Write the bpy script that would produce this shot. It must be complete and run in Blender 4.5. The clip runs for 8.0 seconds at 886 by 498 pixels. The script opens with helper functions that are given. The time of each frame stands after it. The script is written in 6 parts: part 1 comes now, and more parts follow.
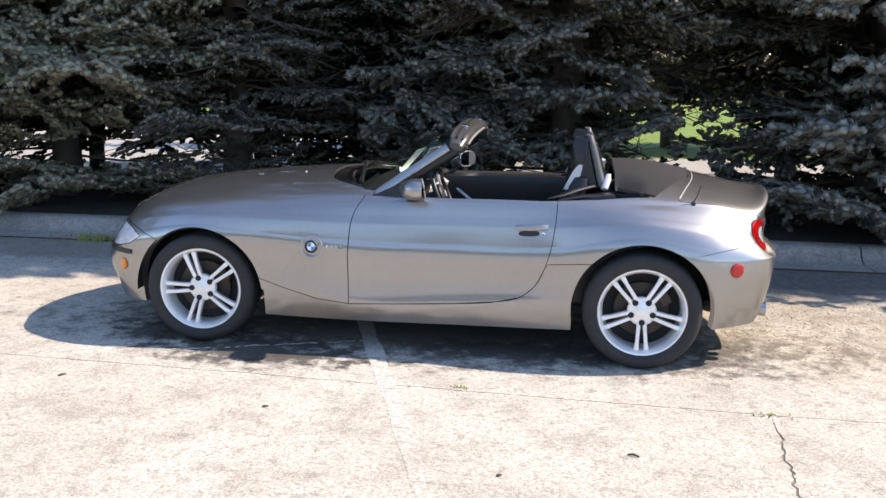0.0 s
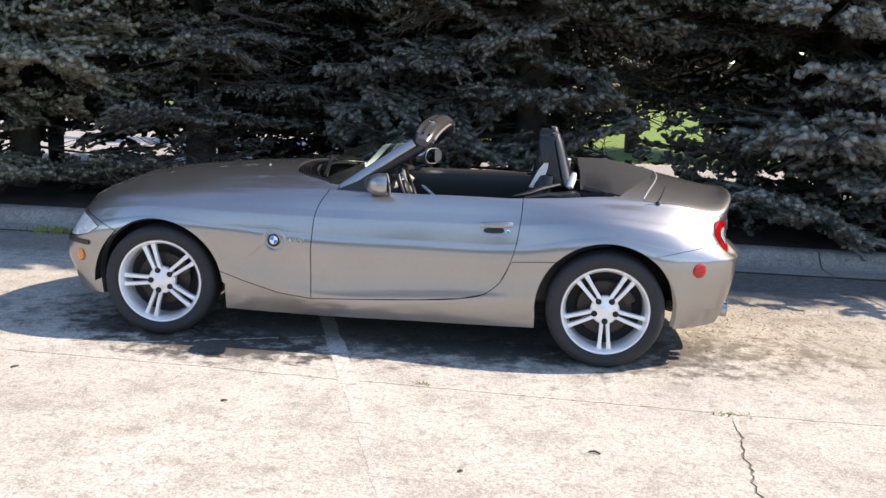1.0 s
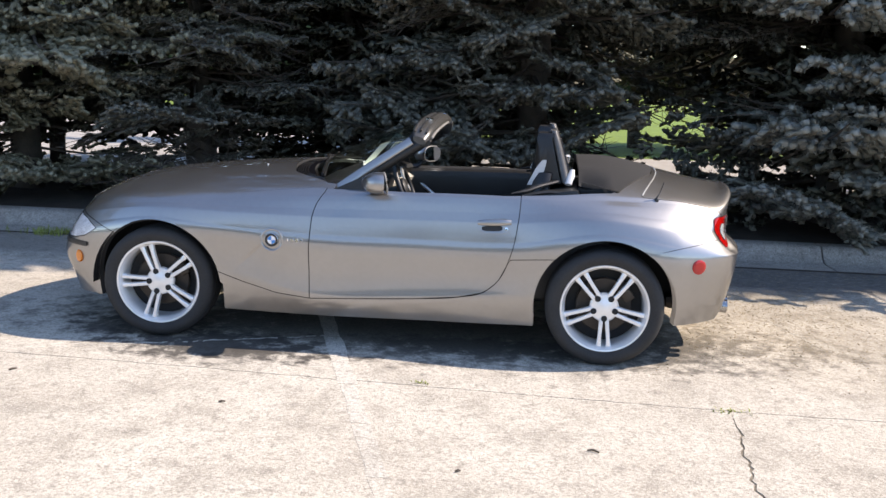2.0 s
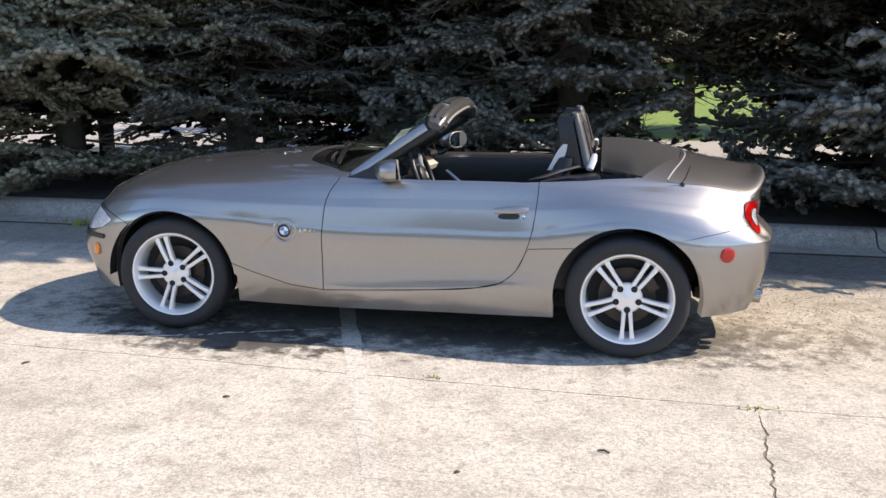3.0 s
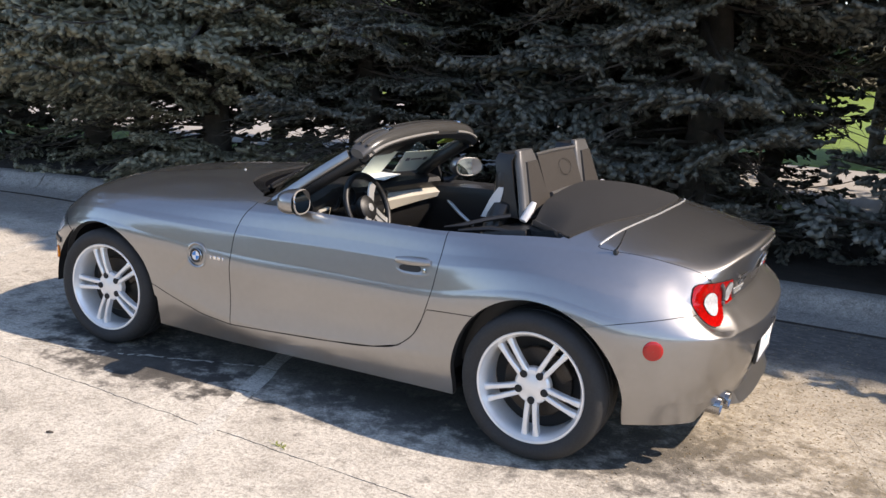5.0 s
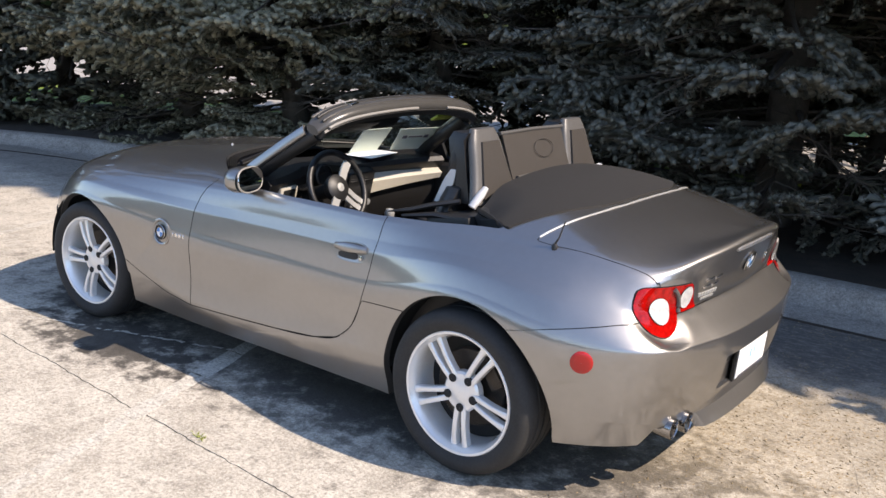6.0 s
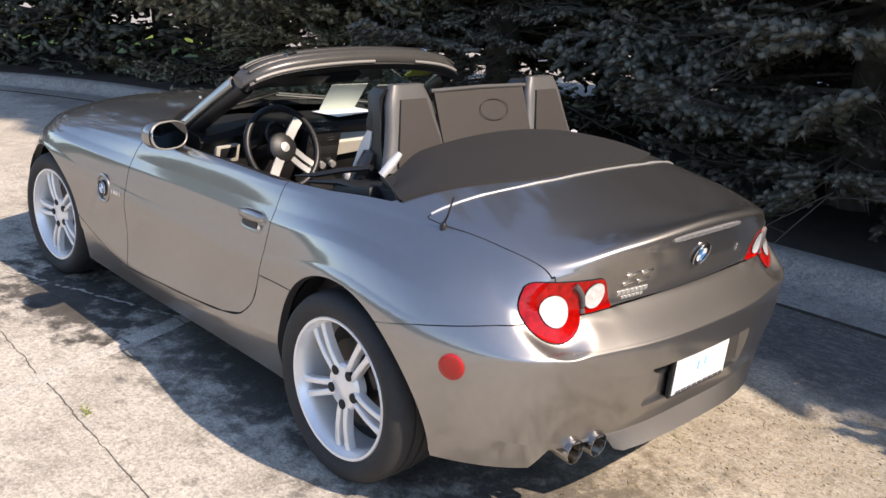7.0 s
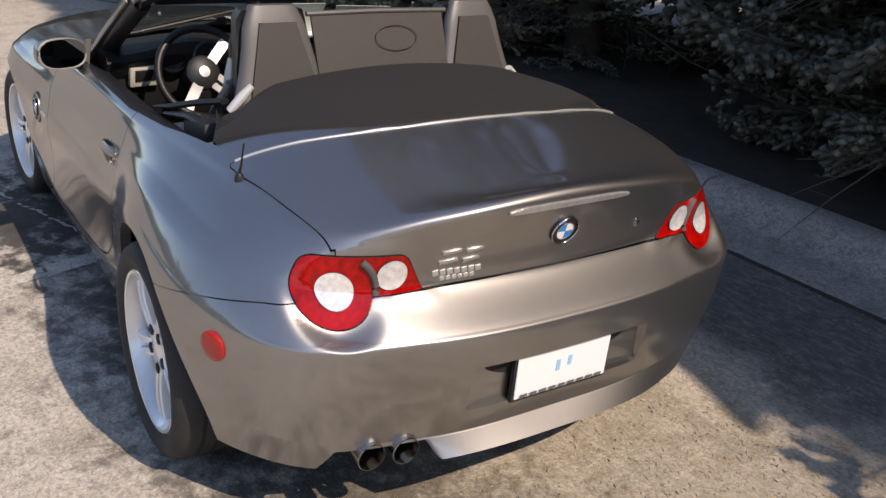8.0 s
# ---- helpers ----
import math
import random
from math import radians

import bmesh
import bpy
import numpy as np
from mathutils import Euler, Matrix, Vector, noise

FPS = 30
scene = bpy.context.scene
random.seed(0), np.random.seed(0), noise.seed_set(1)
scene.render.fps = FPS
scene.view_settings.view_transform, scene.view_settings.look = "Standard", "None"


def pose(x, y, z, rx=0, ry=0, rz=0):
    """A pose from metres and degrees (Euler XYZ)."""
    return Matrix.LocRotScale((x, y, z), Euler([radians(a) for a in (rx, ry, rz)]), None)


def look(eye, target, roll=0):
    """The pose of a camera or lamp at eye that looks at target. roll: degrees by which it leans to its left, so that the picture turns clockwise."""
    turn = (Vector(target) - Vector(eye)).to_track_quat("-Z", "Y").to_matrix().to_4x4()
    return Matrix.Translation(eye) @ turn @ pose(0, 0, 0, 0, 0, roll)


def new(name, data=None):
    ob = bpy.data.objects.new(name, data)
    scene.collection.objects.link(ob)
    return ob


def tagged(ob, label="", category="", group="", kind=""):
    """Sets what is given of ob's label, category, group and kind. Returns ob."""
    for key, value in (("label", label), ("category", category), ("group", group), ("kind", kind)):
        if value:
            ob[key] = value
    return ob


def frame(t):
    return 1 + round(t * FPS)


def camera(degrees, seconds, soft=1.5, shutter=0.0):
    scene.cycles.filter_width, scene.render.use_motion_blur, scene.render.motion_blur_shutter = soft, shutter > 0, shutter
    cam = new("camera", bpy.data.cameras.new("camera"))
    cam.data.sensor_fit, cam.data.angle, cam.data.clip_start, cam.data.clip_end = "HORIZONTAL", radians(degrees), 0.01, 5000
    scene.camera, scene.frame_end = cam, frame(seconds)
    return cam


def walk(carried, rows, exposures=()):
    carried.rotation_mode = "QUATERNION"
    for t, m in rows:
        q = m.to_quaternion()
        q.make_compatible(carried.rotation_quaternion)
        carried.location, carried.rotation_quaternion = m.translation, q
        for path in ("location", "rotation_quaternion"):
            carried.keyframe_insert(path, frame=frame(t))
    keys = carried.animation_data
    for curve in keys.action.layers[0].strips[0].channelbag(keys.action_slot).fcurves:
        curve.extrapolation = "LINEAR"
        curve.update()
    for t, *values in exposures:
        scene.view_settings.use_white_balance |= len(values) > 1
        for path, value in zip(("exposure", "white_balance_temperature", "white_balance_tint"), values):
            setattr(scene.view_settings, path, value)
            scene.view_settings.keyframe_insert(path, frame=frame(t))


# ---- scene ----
cam = camera(52.6, 8.0)
PATH = [
    (0, (0.843, -5.582, 1.556), (0.567, -3.639, 1.17), 0.8),
    (0.5, (0.828, -5.57, 1.53), (0.594, -3.618, 1.163), 2.0),
    (1, (0.84, -5.562, 1.517), (0.643, -3.608, 1.138), 2.2),
    (1.5, (0.86, -5.549, 1.53), (0.66, -3.596, 1.145), 1.8),
    (2.8, (0.98, -5.434, 1.511), (0.718, -3.492, 1.111), 0.8),
    (3, (1.097, -5.34, 1.515), (0.754, -3.415, 1.095), 0.3),
    (3.5, (1.363, -5.141, 1.533), (0.786, -3.281, 1.081), -0.4),
    (4, (1.609, -4.809, 1.553), (1.162, -2.906, 1.128), 2.4),
    (4.5, (2.126, -4.432, 1.607), (1.394, -2.606, 1.246), 2.9),
    (4.7, (2.322, -4.287, 1.648), (1.497, -2.507, 1.257), 2.5),
    (5.8, (2.887, -3.494, 1.61), (1.789, -1.893, 1.128), 3.3),
    (6, (3.029, -3.33, 1.637), (1.857, -1.787, 1.142), 2.5),
    (6.5, (3.19, -2.888, 1.604), (1.905, -1.46, 1.046), 3.4),
    (7, (3.335, -2.43, 1.599), (1.956, -1.107, 1.01), 2.9),
    (7.5, (3.508, -1.978, 1.616), (2.043, -0.792, 0.946), 2.8),
    (8, (3.547, -1.399, 1.597), (2.001, -0.385, 0.833), 3.3),
]
walk(cam, [(t, look(eye, target, roll)) for t, eye, target, roll in PATH],
     exposures=[(0, 1.28, 6850, 16), (1.5, 1.22, 6900, 16), (3.0, 1.15, 7000, 16), (4.0, 1.02, 7050, 17), (5.0, 1.02, 7100, 17), (6.0, 1.07, 7150, 17), (7.0, 1.01, 7300, 18), (7.5, 0.91, 7400, 19), (8.0, 0.43, 7400, 20)])

# ---- light ----
SUN_TO = Vector((0.97, 0.23, 1.0)).normalized()
world = bpy.data.worlds.new("sky")
scene.world = world
world.use_nodes = True
wn = world.node_tree.nodes
sky = wn.new("ShaderNodeTexSky")
sky.sky_type = "NISHITA"
sky.sun_disc = False
sky.sun_elevation = math.asin(SUN_TO.z)
sky.sun_rotation = math.atan2(SUN_TO.x, SUN_TO.y)
sky.air_density = 1.0
sky.dust_density = 0.15
sky.ozone_density = 3.2
world.node_tree.links.new(sky.outputs[0], wn["Background"].inputs[0])
wn["Background"].inputs[1].default_value = 0.15
sun_data = bpy.data.lights.new("sun", "SUN")
sun_data.energy, sun_data.angle, sun_data.color = 3.3, radians(0.55), (1.0, 0.93, 0.83)
sun_ob = new("sun", sun_data)
sun_ob.matrix_world = look(SUN_TO * 60, (0, 0, 0))


# ---- materials ----
def mat(name, color, rough=0.5, metal=0.0, **more):
    """Principled material with two scales of colour variation and a fine bump."""
    m = bpy.data.materials.new(name)
    m.use_nodes = True
    nt = m.node_tree
    b = nt.nodes["Principled BSDF"]
    b.inputs["Base Color"].default_value = (*color, 1)
    b.inputs["Roughness"].default_value = rough
    b.inputs["Metallic"].default_value = metal
    for key, val in more.items():
        if key in ("vary", "scale", "bump", "fine"):
            continue
        b.inputs[key.replace("_", " ")].default_value = val
    vary, scale, bump, fine = more.get("vary", 0.0), more.get("scale", 8.0), more.get("bump", 0.0), more.get("fine", 300.0)
    tc = nt.nodes.new("ShaderNodeTexCoord")
    if vary:
        n1, n2 = nt.nodes.new("ShaderNodeTexNoise"), nt.nodes.new("ShaderNodeTexNoise")
        n1.inputs["Scale"].default_value, n2.inputs["Scale"].default_value = scale, scale * 12
        n1.inputs["Detail"].default_value = 5
        add = nt.nodes.new("ShaderNodeMath")
        add.operation = "ADD"
        ramp = nt.nodes.new("ShaderNodeMapRange")
        ramp.inputs["From Min"].default_value, ramp.inputs["From Max"].default_value = 0.6, 1.4
        ramp.inputs["To Min"].default_value, ramp.inputs["To Max"].default_value = 1 - vary, 1 + vary
        mul = nt.nodes.new("ShaderNodeVectorMath")
        mul.operation = "SCALE"
        mul.inputs[0].default_value = color
        for n in (n1, n2):
            nt.links.new(tc.outputs["Object"], n.inputs["Vector"])
        nt.links.new(n1.outputs["Fac"], add.inputs[0])
        nt.links.new(n2.outputs["Fac"], add.inputs[1])
        nt.links.new(add.outputs[0], ramp.inputs["Value"])
        nt.links.new(ramp.outputs[0], mul.inputs["Scale"])
        nt.links.new(mul.outputs[0], b.inputs["Base Color"])
    if bump:
        n3, bp = nt.nodes.new("ShaderNodeTexNoise"), nt.nodes.new("ShaderNodeBump")
        n3.inputs["Scale"].default_value = fine
        n3.inputs["Detail"].default_value = 3
        bp.inputs["Strength"].default_value, bp.inputs["Distance"].default_value = bump, 0.002
        nt.links.new(tc.outputs["Object"], n3.inputs["Vector"])
        nt.links.new(n3.outputs["Fac"], bp.inputs["Height"])
        nt.links.new(bp.outputs[0], b.inputs["Normal"])
    return m


PAINT = mat("taupe_metallic_paint", (0.290, 0.281, 0.271), 0.425, 0.96, vary=0.03, scale=3, bump=0.02, fine=900, Coat_Weight=1.0, Coat_Roughness=0.10, Coat_IOR=2.1, Specular_Tint=(0.15, 0.15, 0.16, 1))
SHELL = mat("dark_underbody", (0.012, 0.012, 0.012), 0.8)
FABRIC = mat("charcoal_roof_fabric", (0.015, 0.0138, 0.0128), 0.85, vary=0.15, scale=20, bump=0.4, fine=900)
TYRE = mat("tyre_rubber", (0.024, 0.0235, 0.023), 0.75, vary=0.3, scale=9, bump=0.2, fine=200)
RIM = mat("silver_wheel_lacquer", (0.86, 0.85, 0.83), 0.27, 0.35, vary=0.04, scale=6, Coat_Weight=0.6, Coat_Roughness=0.1)
STEEL = mat("brake_steel", (0.06, 0.053, 0.047), 0.5, 0.9, vary=0.3, scale=14)
CHROME = mat("chrome", (0.75, 0.75, 0.74), 0.12, 1.0)
PIPE = mat("sooty_tailpipe_steel", (0.40, 0.39, 0.38), 0.16, 1.0, vary=0.25, scale=25)
SILVER = mat("satin_silver_trim", (0.6, 0.6, 0.58), 0.35, 0.6)
BLACKP = mat("black_plastic", (0.013, 0.013, 0.013), 0.45, vary=0.2, scale=12, bump=0.2, fine=500)
LEATHER = mat("black_leather", (0.013, 0.0125, 0.0125), 0.42, vary=0.25, scale=10, bump=0.35, fine=160)
HOOPV = mat("grey_hoop_vinyl", (0.095, 0.091, 0.086), 0.4, vary=0.12, scale=9, bump=0.2, fine=250)
HOOPM = mat("brown_mesh_insert", (0.038, 0.032, 0.027), 0.6, vary=0.1, scale=30, bump=0.4, fine=700)
PALEP = mat("pale_grey_plastic", (0.60, 0.59, 0.57), 0.38, vary=0.05, scale=8)
TRIMG = mat("beige_grey_trim", (0.26, 0.245, 0.22), 0.4, vary=0.06, scale=8)
CREAM = mat("pale_dash_trim", (0.50, 0.46, 0.38), 0.4, vary=0.05, scale=6)
PAPER = mat("white_paper", (0.82, 0.83, 0.82), 0.7, vary=0.02, scale=5)
INK = mat("grey_print", (0.10, 0.10, 0.12), 0.7)
PRINTB = mat("blue_print", (0.30, 0.55, 0.76), 0.6)
REDL = mat("red_lamp_plastic", (0.34, 0.0035, 0.0025), 0.06, IOR=1.42, vary=0.55, scale=5, bump=0.25, fine=70)
REDM = mat("red_marker_plastic", (0.42, 0.012, 0.010), 0.25, Coat_Weight=0.3, vary=0.12, scale=80)
AMBER = mat("amber_plastic", (0.82, 0.22, 0.01), 0.2, Coat_Weight=0.8, vary=0.1, scale=60)
HEADL = mat("headlamp_glass", (0.78, 0.79, 0.81), 0.12, 0.12, Coat_Weight=1.0, vary=0.55, scale=14, bump=0.7, fine=22)
LENSW = mat("clear_lamp_lens", (0.80, 0.79, 0.78), 0.16, 0.35, Coat_Weight=1.0, vary=0.3, scale=6, bump=0.7, fine=60)
LENSG = mat("grey_clear_ribbed_lens", (0.36, 0.35, 0.34), 0.12, 0.4, Coat_Weight=1.0, vary=0.3, scale=60, bump=0.6, fine=160)
WHITEP = mat("white_enamel", (0.8, 0.8, 0.8), 0.3)
BLUEP = mat("blue_enamel", (0.03, 0.22, 0.55), 0.3)
LIME = mat("lime_lawn_colour", (0.42, 0.48, 0.05), 0.5)
SEAL = mat("grey_header_seal", (0.058, 0.055, 0.050), 0.28, vary=0.15, scale=15, bump=0.2, fine=300)
COWLP = mat("matt_black_plastic", (0.005, 0.005, 0.006), 0.9, vary=0.2, scale=30, bump=0.3, fine=120, Specular_IOR_Level=0.0)
WIPERP = mat("satin_black_metal", (0.05, 0.05, 0.052), 0.22, 0.7, vary=0.1, scale=20)
GLASS = bpy.data.materials.new("windscreen_glass")
GLASS.use_nodes = True
gt = GLASS.node_tree
gt.nodes.remove(gt.nodes["Principled BSDF"])
see, gloss, fres, both = gt.nodes.new("ShaderNodeBsdfTransparent"), gt.nodes.new("ShaderNodeBsdfGlossy"), gt.nodes.new("ShaderNodeLayerWeight"), gt.nodes.new("ShaderNodeMixShader")
see.inputs[0].default_value = (0.82, 0.91, 0.86, 1)
gloss.inputs["Roughness"].default_value = 0.01
fres.inputs["Blend"].default_value = 0.5
edge_on, lift_up = gt.nodes.new("ShaderNodeMath"), gt.nodes.new("ShaderNodeMath")
edge_on.operation, lift_up.operation = "POWER", "MULTIPLY_ADD"
edge_on.inputs[1].default_value = 4.5
lift_up.inputs[1].default_value, lift_up.inputs[2].default_value = 0.85, 0.05
gt.links.new(fres.outputs["Facing"], edge_on.inputs[0])
gt.links.new(edge_on.outputs[0], lift_up.inputs[0])
gt.links.new(lift_up.outputs[0], both.inputs[0])
gt.links.new(see.outputs[0], both.inputs[1])
gt.links.new(gloss.outputs[0], both.inputs[2])
gt.links.new(both.outputs[0], gt.nodes["Material Output"].inputs[0])
# paper tone dimmed and greened for sheets seen on their shaded side
PALEG = mat("pale_green_paper", (0.62, 0.68, 0.60), 0.7, vary=0.03, scale=5)
MIRROR = mat("mirror_glass", (0.55, 0.66, 0.70), 0.02, 1.0)
BARK = mat("spruce_bark", (0.085, 0.068, 0.052), 0.9, vary=0.4, scale=14, bump=0.8, fine=60)


def thing(name, label, category, group="", kind=""):
    ob = new(name)
    return tagged(ob, label, category, group, kind)


def part(name, bm, material, parent=None, label="", smooth=True):
    """Link a bmesh as one mesh object under a thing or a part."""
    me = bpy.data.meshes.new(name)
    if smooth:
        for f in bm.faces:
            f.smooth = True
    bm.to_mesh(me)
    bm.free()
    me.materials.append(material)
    if smooth:
        me.set_sharp_from_angle(angle=radians(38))
    ob = new(name, me)
    ob.parent = parent
    return tagged(ob, label)


def rbox(bm, size, m=None, bevel=0.01, seg=2):
    """A box with rounded edges, added to bm."""
    r = bmesh.ops.create_cube(bm, size=1.0, matrix=Matrix.Diagonal((*size, 1)))
    vs = r["verts"]
    es = list({e for v in vs for e in v.link_edges})
    if bevel:
        g = bmesh.ops.bevel(bm, geom=es, offset=bevel, segments=seg, profile=0.6, affect="EDGES")
        vs = list({v for f in g["faces"] for v in f.verts} | {v for v in vs if v.is_valid})
    if m is not None:
        bmesh.ops.transform(bm, matrix=m, verts=vs)
    return vs


def lathe(bm, prof, n, m=None):
    """Turn a closed or open profile of (radius, along) round the local z axis."""
    rings = []
    for k in range(n):
        a = 2 * math.pi * k / n
        rings.append([bm.verts.new((r * math.cos(a), r * math.sin(a), h)) for r, h in prof])
    for k in range(n):
        a, b = rings[k], rings[(k + 1) % n]
        for i in range(len(prof) - 1):
            bm.faces.new((a[i], b[i], b[i + 1], a[i + 1]))
    if m is not None:
        bmesh.ops.transform(bm, matrix=m, verts=[v for r in rings for v in r])
    return rings


def tube(bm, pts, radii, n=8, flat=1.0, cap=True):
    """A tube through the points; radii one number or one for each point; flat squeezes its height."""
    pts = [Vector(p) for p in pts]
    if not hasattr(radii, "__len__"):
        radii = [radii] * len(pts)
    up0 = Vector((0, 0, 1))
    rings = []
    for i, p in enumerate(pts):
        d = (pts[min(i + 1, len(pts) - 1)] - pts[max(i - 1, 0)]).normalized()
        s = d.cross(up0)
        s = s.normalized() if s.length > 1e-4 else Vector((1, 0, 0))
        u = s.cross(d)
        rings.append([bm.verts.new(p + radii[i] * (math.cos(2 * math.pi * k / n) * s + flat * math.sin(2 * math.pi * k / n) * u)) for k in range(n)])
    for a, b in zip(rings, rings[1:]):
        for k in range(n):
            bm.faces.new((a[k], a[(k + 1) % n], b[(k + 1) % n], b[k]))
    if cap:
        bm.faces.new(rings[0][::-1])
        bm.faces.new(rings[-1])
    return rings


def loft(bm, rings, close=True, cap=True):
    """Skin a list of rings of points."""
    vs = [[bm.verts.new(p) for p in r] for r in rings]
    n = len(vs[0])
    for a, b in zip(vs, vs[1:]):
        for k in range(n if close else n - 1):
            bm.faces.new((a[k], a[(k + 1) % n], b[(k + 1) % n], b[k]))
    if cap and close:
        bm.faces.new(vs[0][::-1])
        bm.faces.new(vs[-1])
    bmesh.ops.recalc_face_normals(bm, faces=bm.faces[:])
    return vs


# ---- the roadster's body surface: eight control curves from sill to centre line ----
# stations run from the nose's centre round the left flank to the tail's centre
C_BOTTOM = [(-2.0, 0, .20), (-1.95, -.36, .20), (-1.80, -.612, .20), (-1.60, -.745, .21), (-1.2475, -.80, .19), (-.85, -.795, .182), (-.36, -.79, .172),
            (.2, -.79, .176), (.76, -.80, .183), (1.2475, -.83, .20), (1.6, -.805, .225), (1.845, -.655, .236), (1.978, -.385, .247), (2.014, 0, .25)]
C_SILL = [(-2.01, 0, .30), (-1.965, -.37, .30), (-1.835, -.612, .30), (-1.61, -.745, .32), (-1.2475, -.835, .38), (-.85, -.825, .385), (-.36, -.823, .28),
          (.2, -.822, .295), (.76, -.831, .34), (1.2475, -.875, .36), (1.6, -.845, .36), (1.866, -.680, .330), (1.956, -.392, .306), (1.974, 0, .298)]
C_LOW = [(-2.05, 0, .42), (-2.0, -.385, .42), (-1.888, -.592, .42), (-1.635, -.745, .46), (-1.2475, -.852, .52), (-.85, -.825, .50), (-.36, -.812, .41),
         (.2, -.808, .41), (.76, -.822, .44), (1.2475, -.888, .52), (1.62, -.862, .49), (1.892, -.702, .475), (1.995, -.40, .465), (2.025, 0, .46)]
C_WIDE = [(-2.01, 0, .54), (-1.955, -.37, .545), (-1.845, -.597, .555), (-1.625, -.742, .60), (-1.2475, -.845, .665), (-.85, -.835, .62), (-.36, -.822, .58),
          (.2, -.815, .575), (.76, -.828, .585), (1.2475, -.885, .68), (1.64, -.857, .625), (1.907, -.702, .607), (2.003, -.40, .600), (2.033, 0, .597)]
C_WAIST = [(-1.97, 0, .62), (-1.91, -.34, .63), (-1.795, -.565, .655), (-1.60, -.69, .70), (-1.2475, -.808, .748), (-.85, -.812, .738), (-.36, -.790, .73),
           (.2, -.784, .735), (.76, -.796, .745), (1.2475, -.84, .785), (1.63, -.803, .735), (1.856, -.652, .708), (1.905, -.40, .699), (1.932, 0, .692)]
C_EDGE = [(-1.92, 0, .69), (-1.85, -.33, .705), (-1.72, -.52, .735), (-1.55, -.645, .770), (-1.2475, -.735, .802), (-.85, -.742, .820), (-.36, -.746, .840),
          (.2, -.748, .864), (.76, -.748, .870), (1.2475, -.718, .876), (1.62, -.665, .864), (1.838, -.588, .835), (1.945, -.36, .878), (1.985, 0, .905)]
C_TOP = [(-1.85, 0, .74), (-1.80, -.25, .755), (-1.66, -.36, .805), (-1.48, -.42, .85), (-1.2, -.45, .885), (-.82, -.46, .915), (-.40, -.47, .935),
         (.2, -.50, .94), (.76, -.50, .965), (1.2475, -.50, .985), (1.58, -.46, .94), (1.78, -.36, .91), (1.89, -.20, .908), (1.93, 0, .918)]
C_MID = [(-1.80, 0, .775), (-1.76, 0, .79), (-1.60, 0, .85), (-1.42, 0, .885), (-1.15, 0, .915), (-.80, 0, .945), (-.42, 0, .96),
         (.2, 0, .96), (.76, 0, 1.02), (1.2475, 0, 1.042), (1.54, 0, .992), (1.74, 0, .95), (1.85, 0, .93), (1.89, 0, .925)]


def hermite(knots, pts, at):
    """Smooth curve through pts (k, 3) at the given knots, by finite-difference tangents."""
    d = np.diff(pts, axis=0) / np.diff(knots)[:, None]
    h = np.diff(knots)
    tan = np.empty_like(pts)
    tan[1:-1] = (d[:-1] * h[1:, None] + d[1:] * h[:-1, None]) / (h[1:] + h[:-1])[:, None]
    tan[0], tan[-1] = d[0], d[-1]
    i = np.clip(np.searchsorted(knots, at, side="right") - 1, 0, len(knots) - 2)
    s = ((at - knots[i]) / h[i])[:, None]
    hh = h[i][:, None]
    return (2 * s**3 - 3 * s**2 + 1) * pts[i] + (s**3 - 2 * s**2 + s) * hh * tan[i] + (-2 * s**3 + 3 * s**2) * pts[i + 1] + (s**3 - s**2) * hh * tan[i + 1]


NU, NV = 401, 183


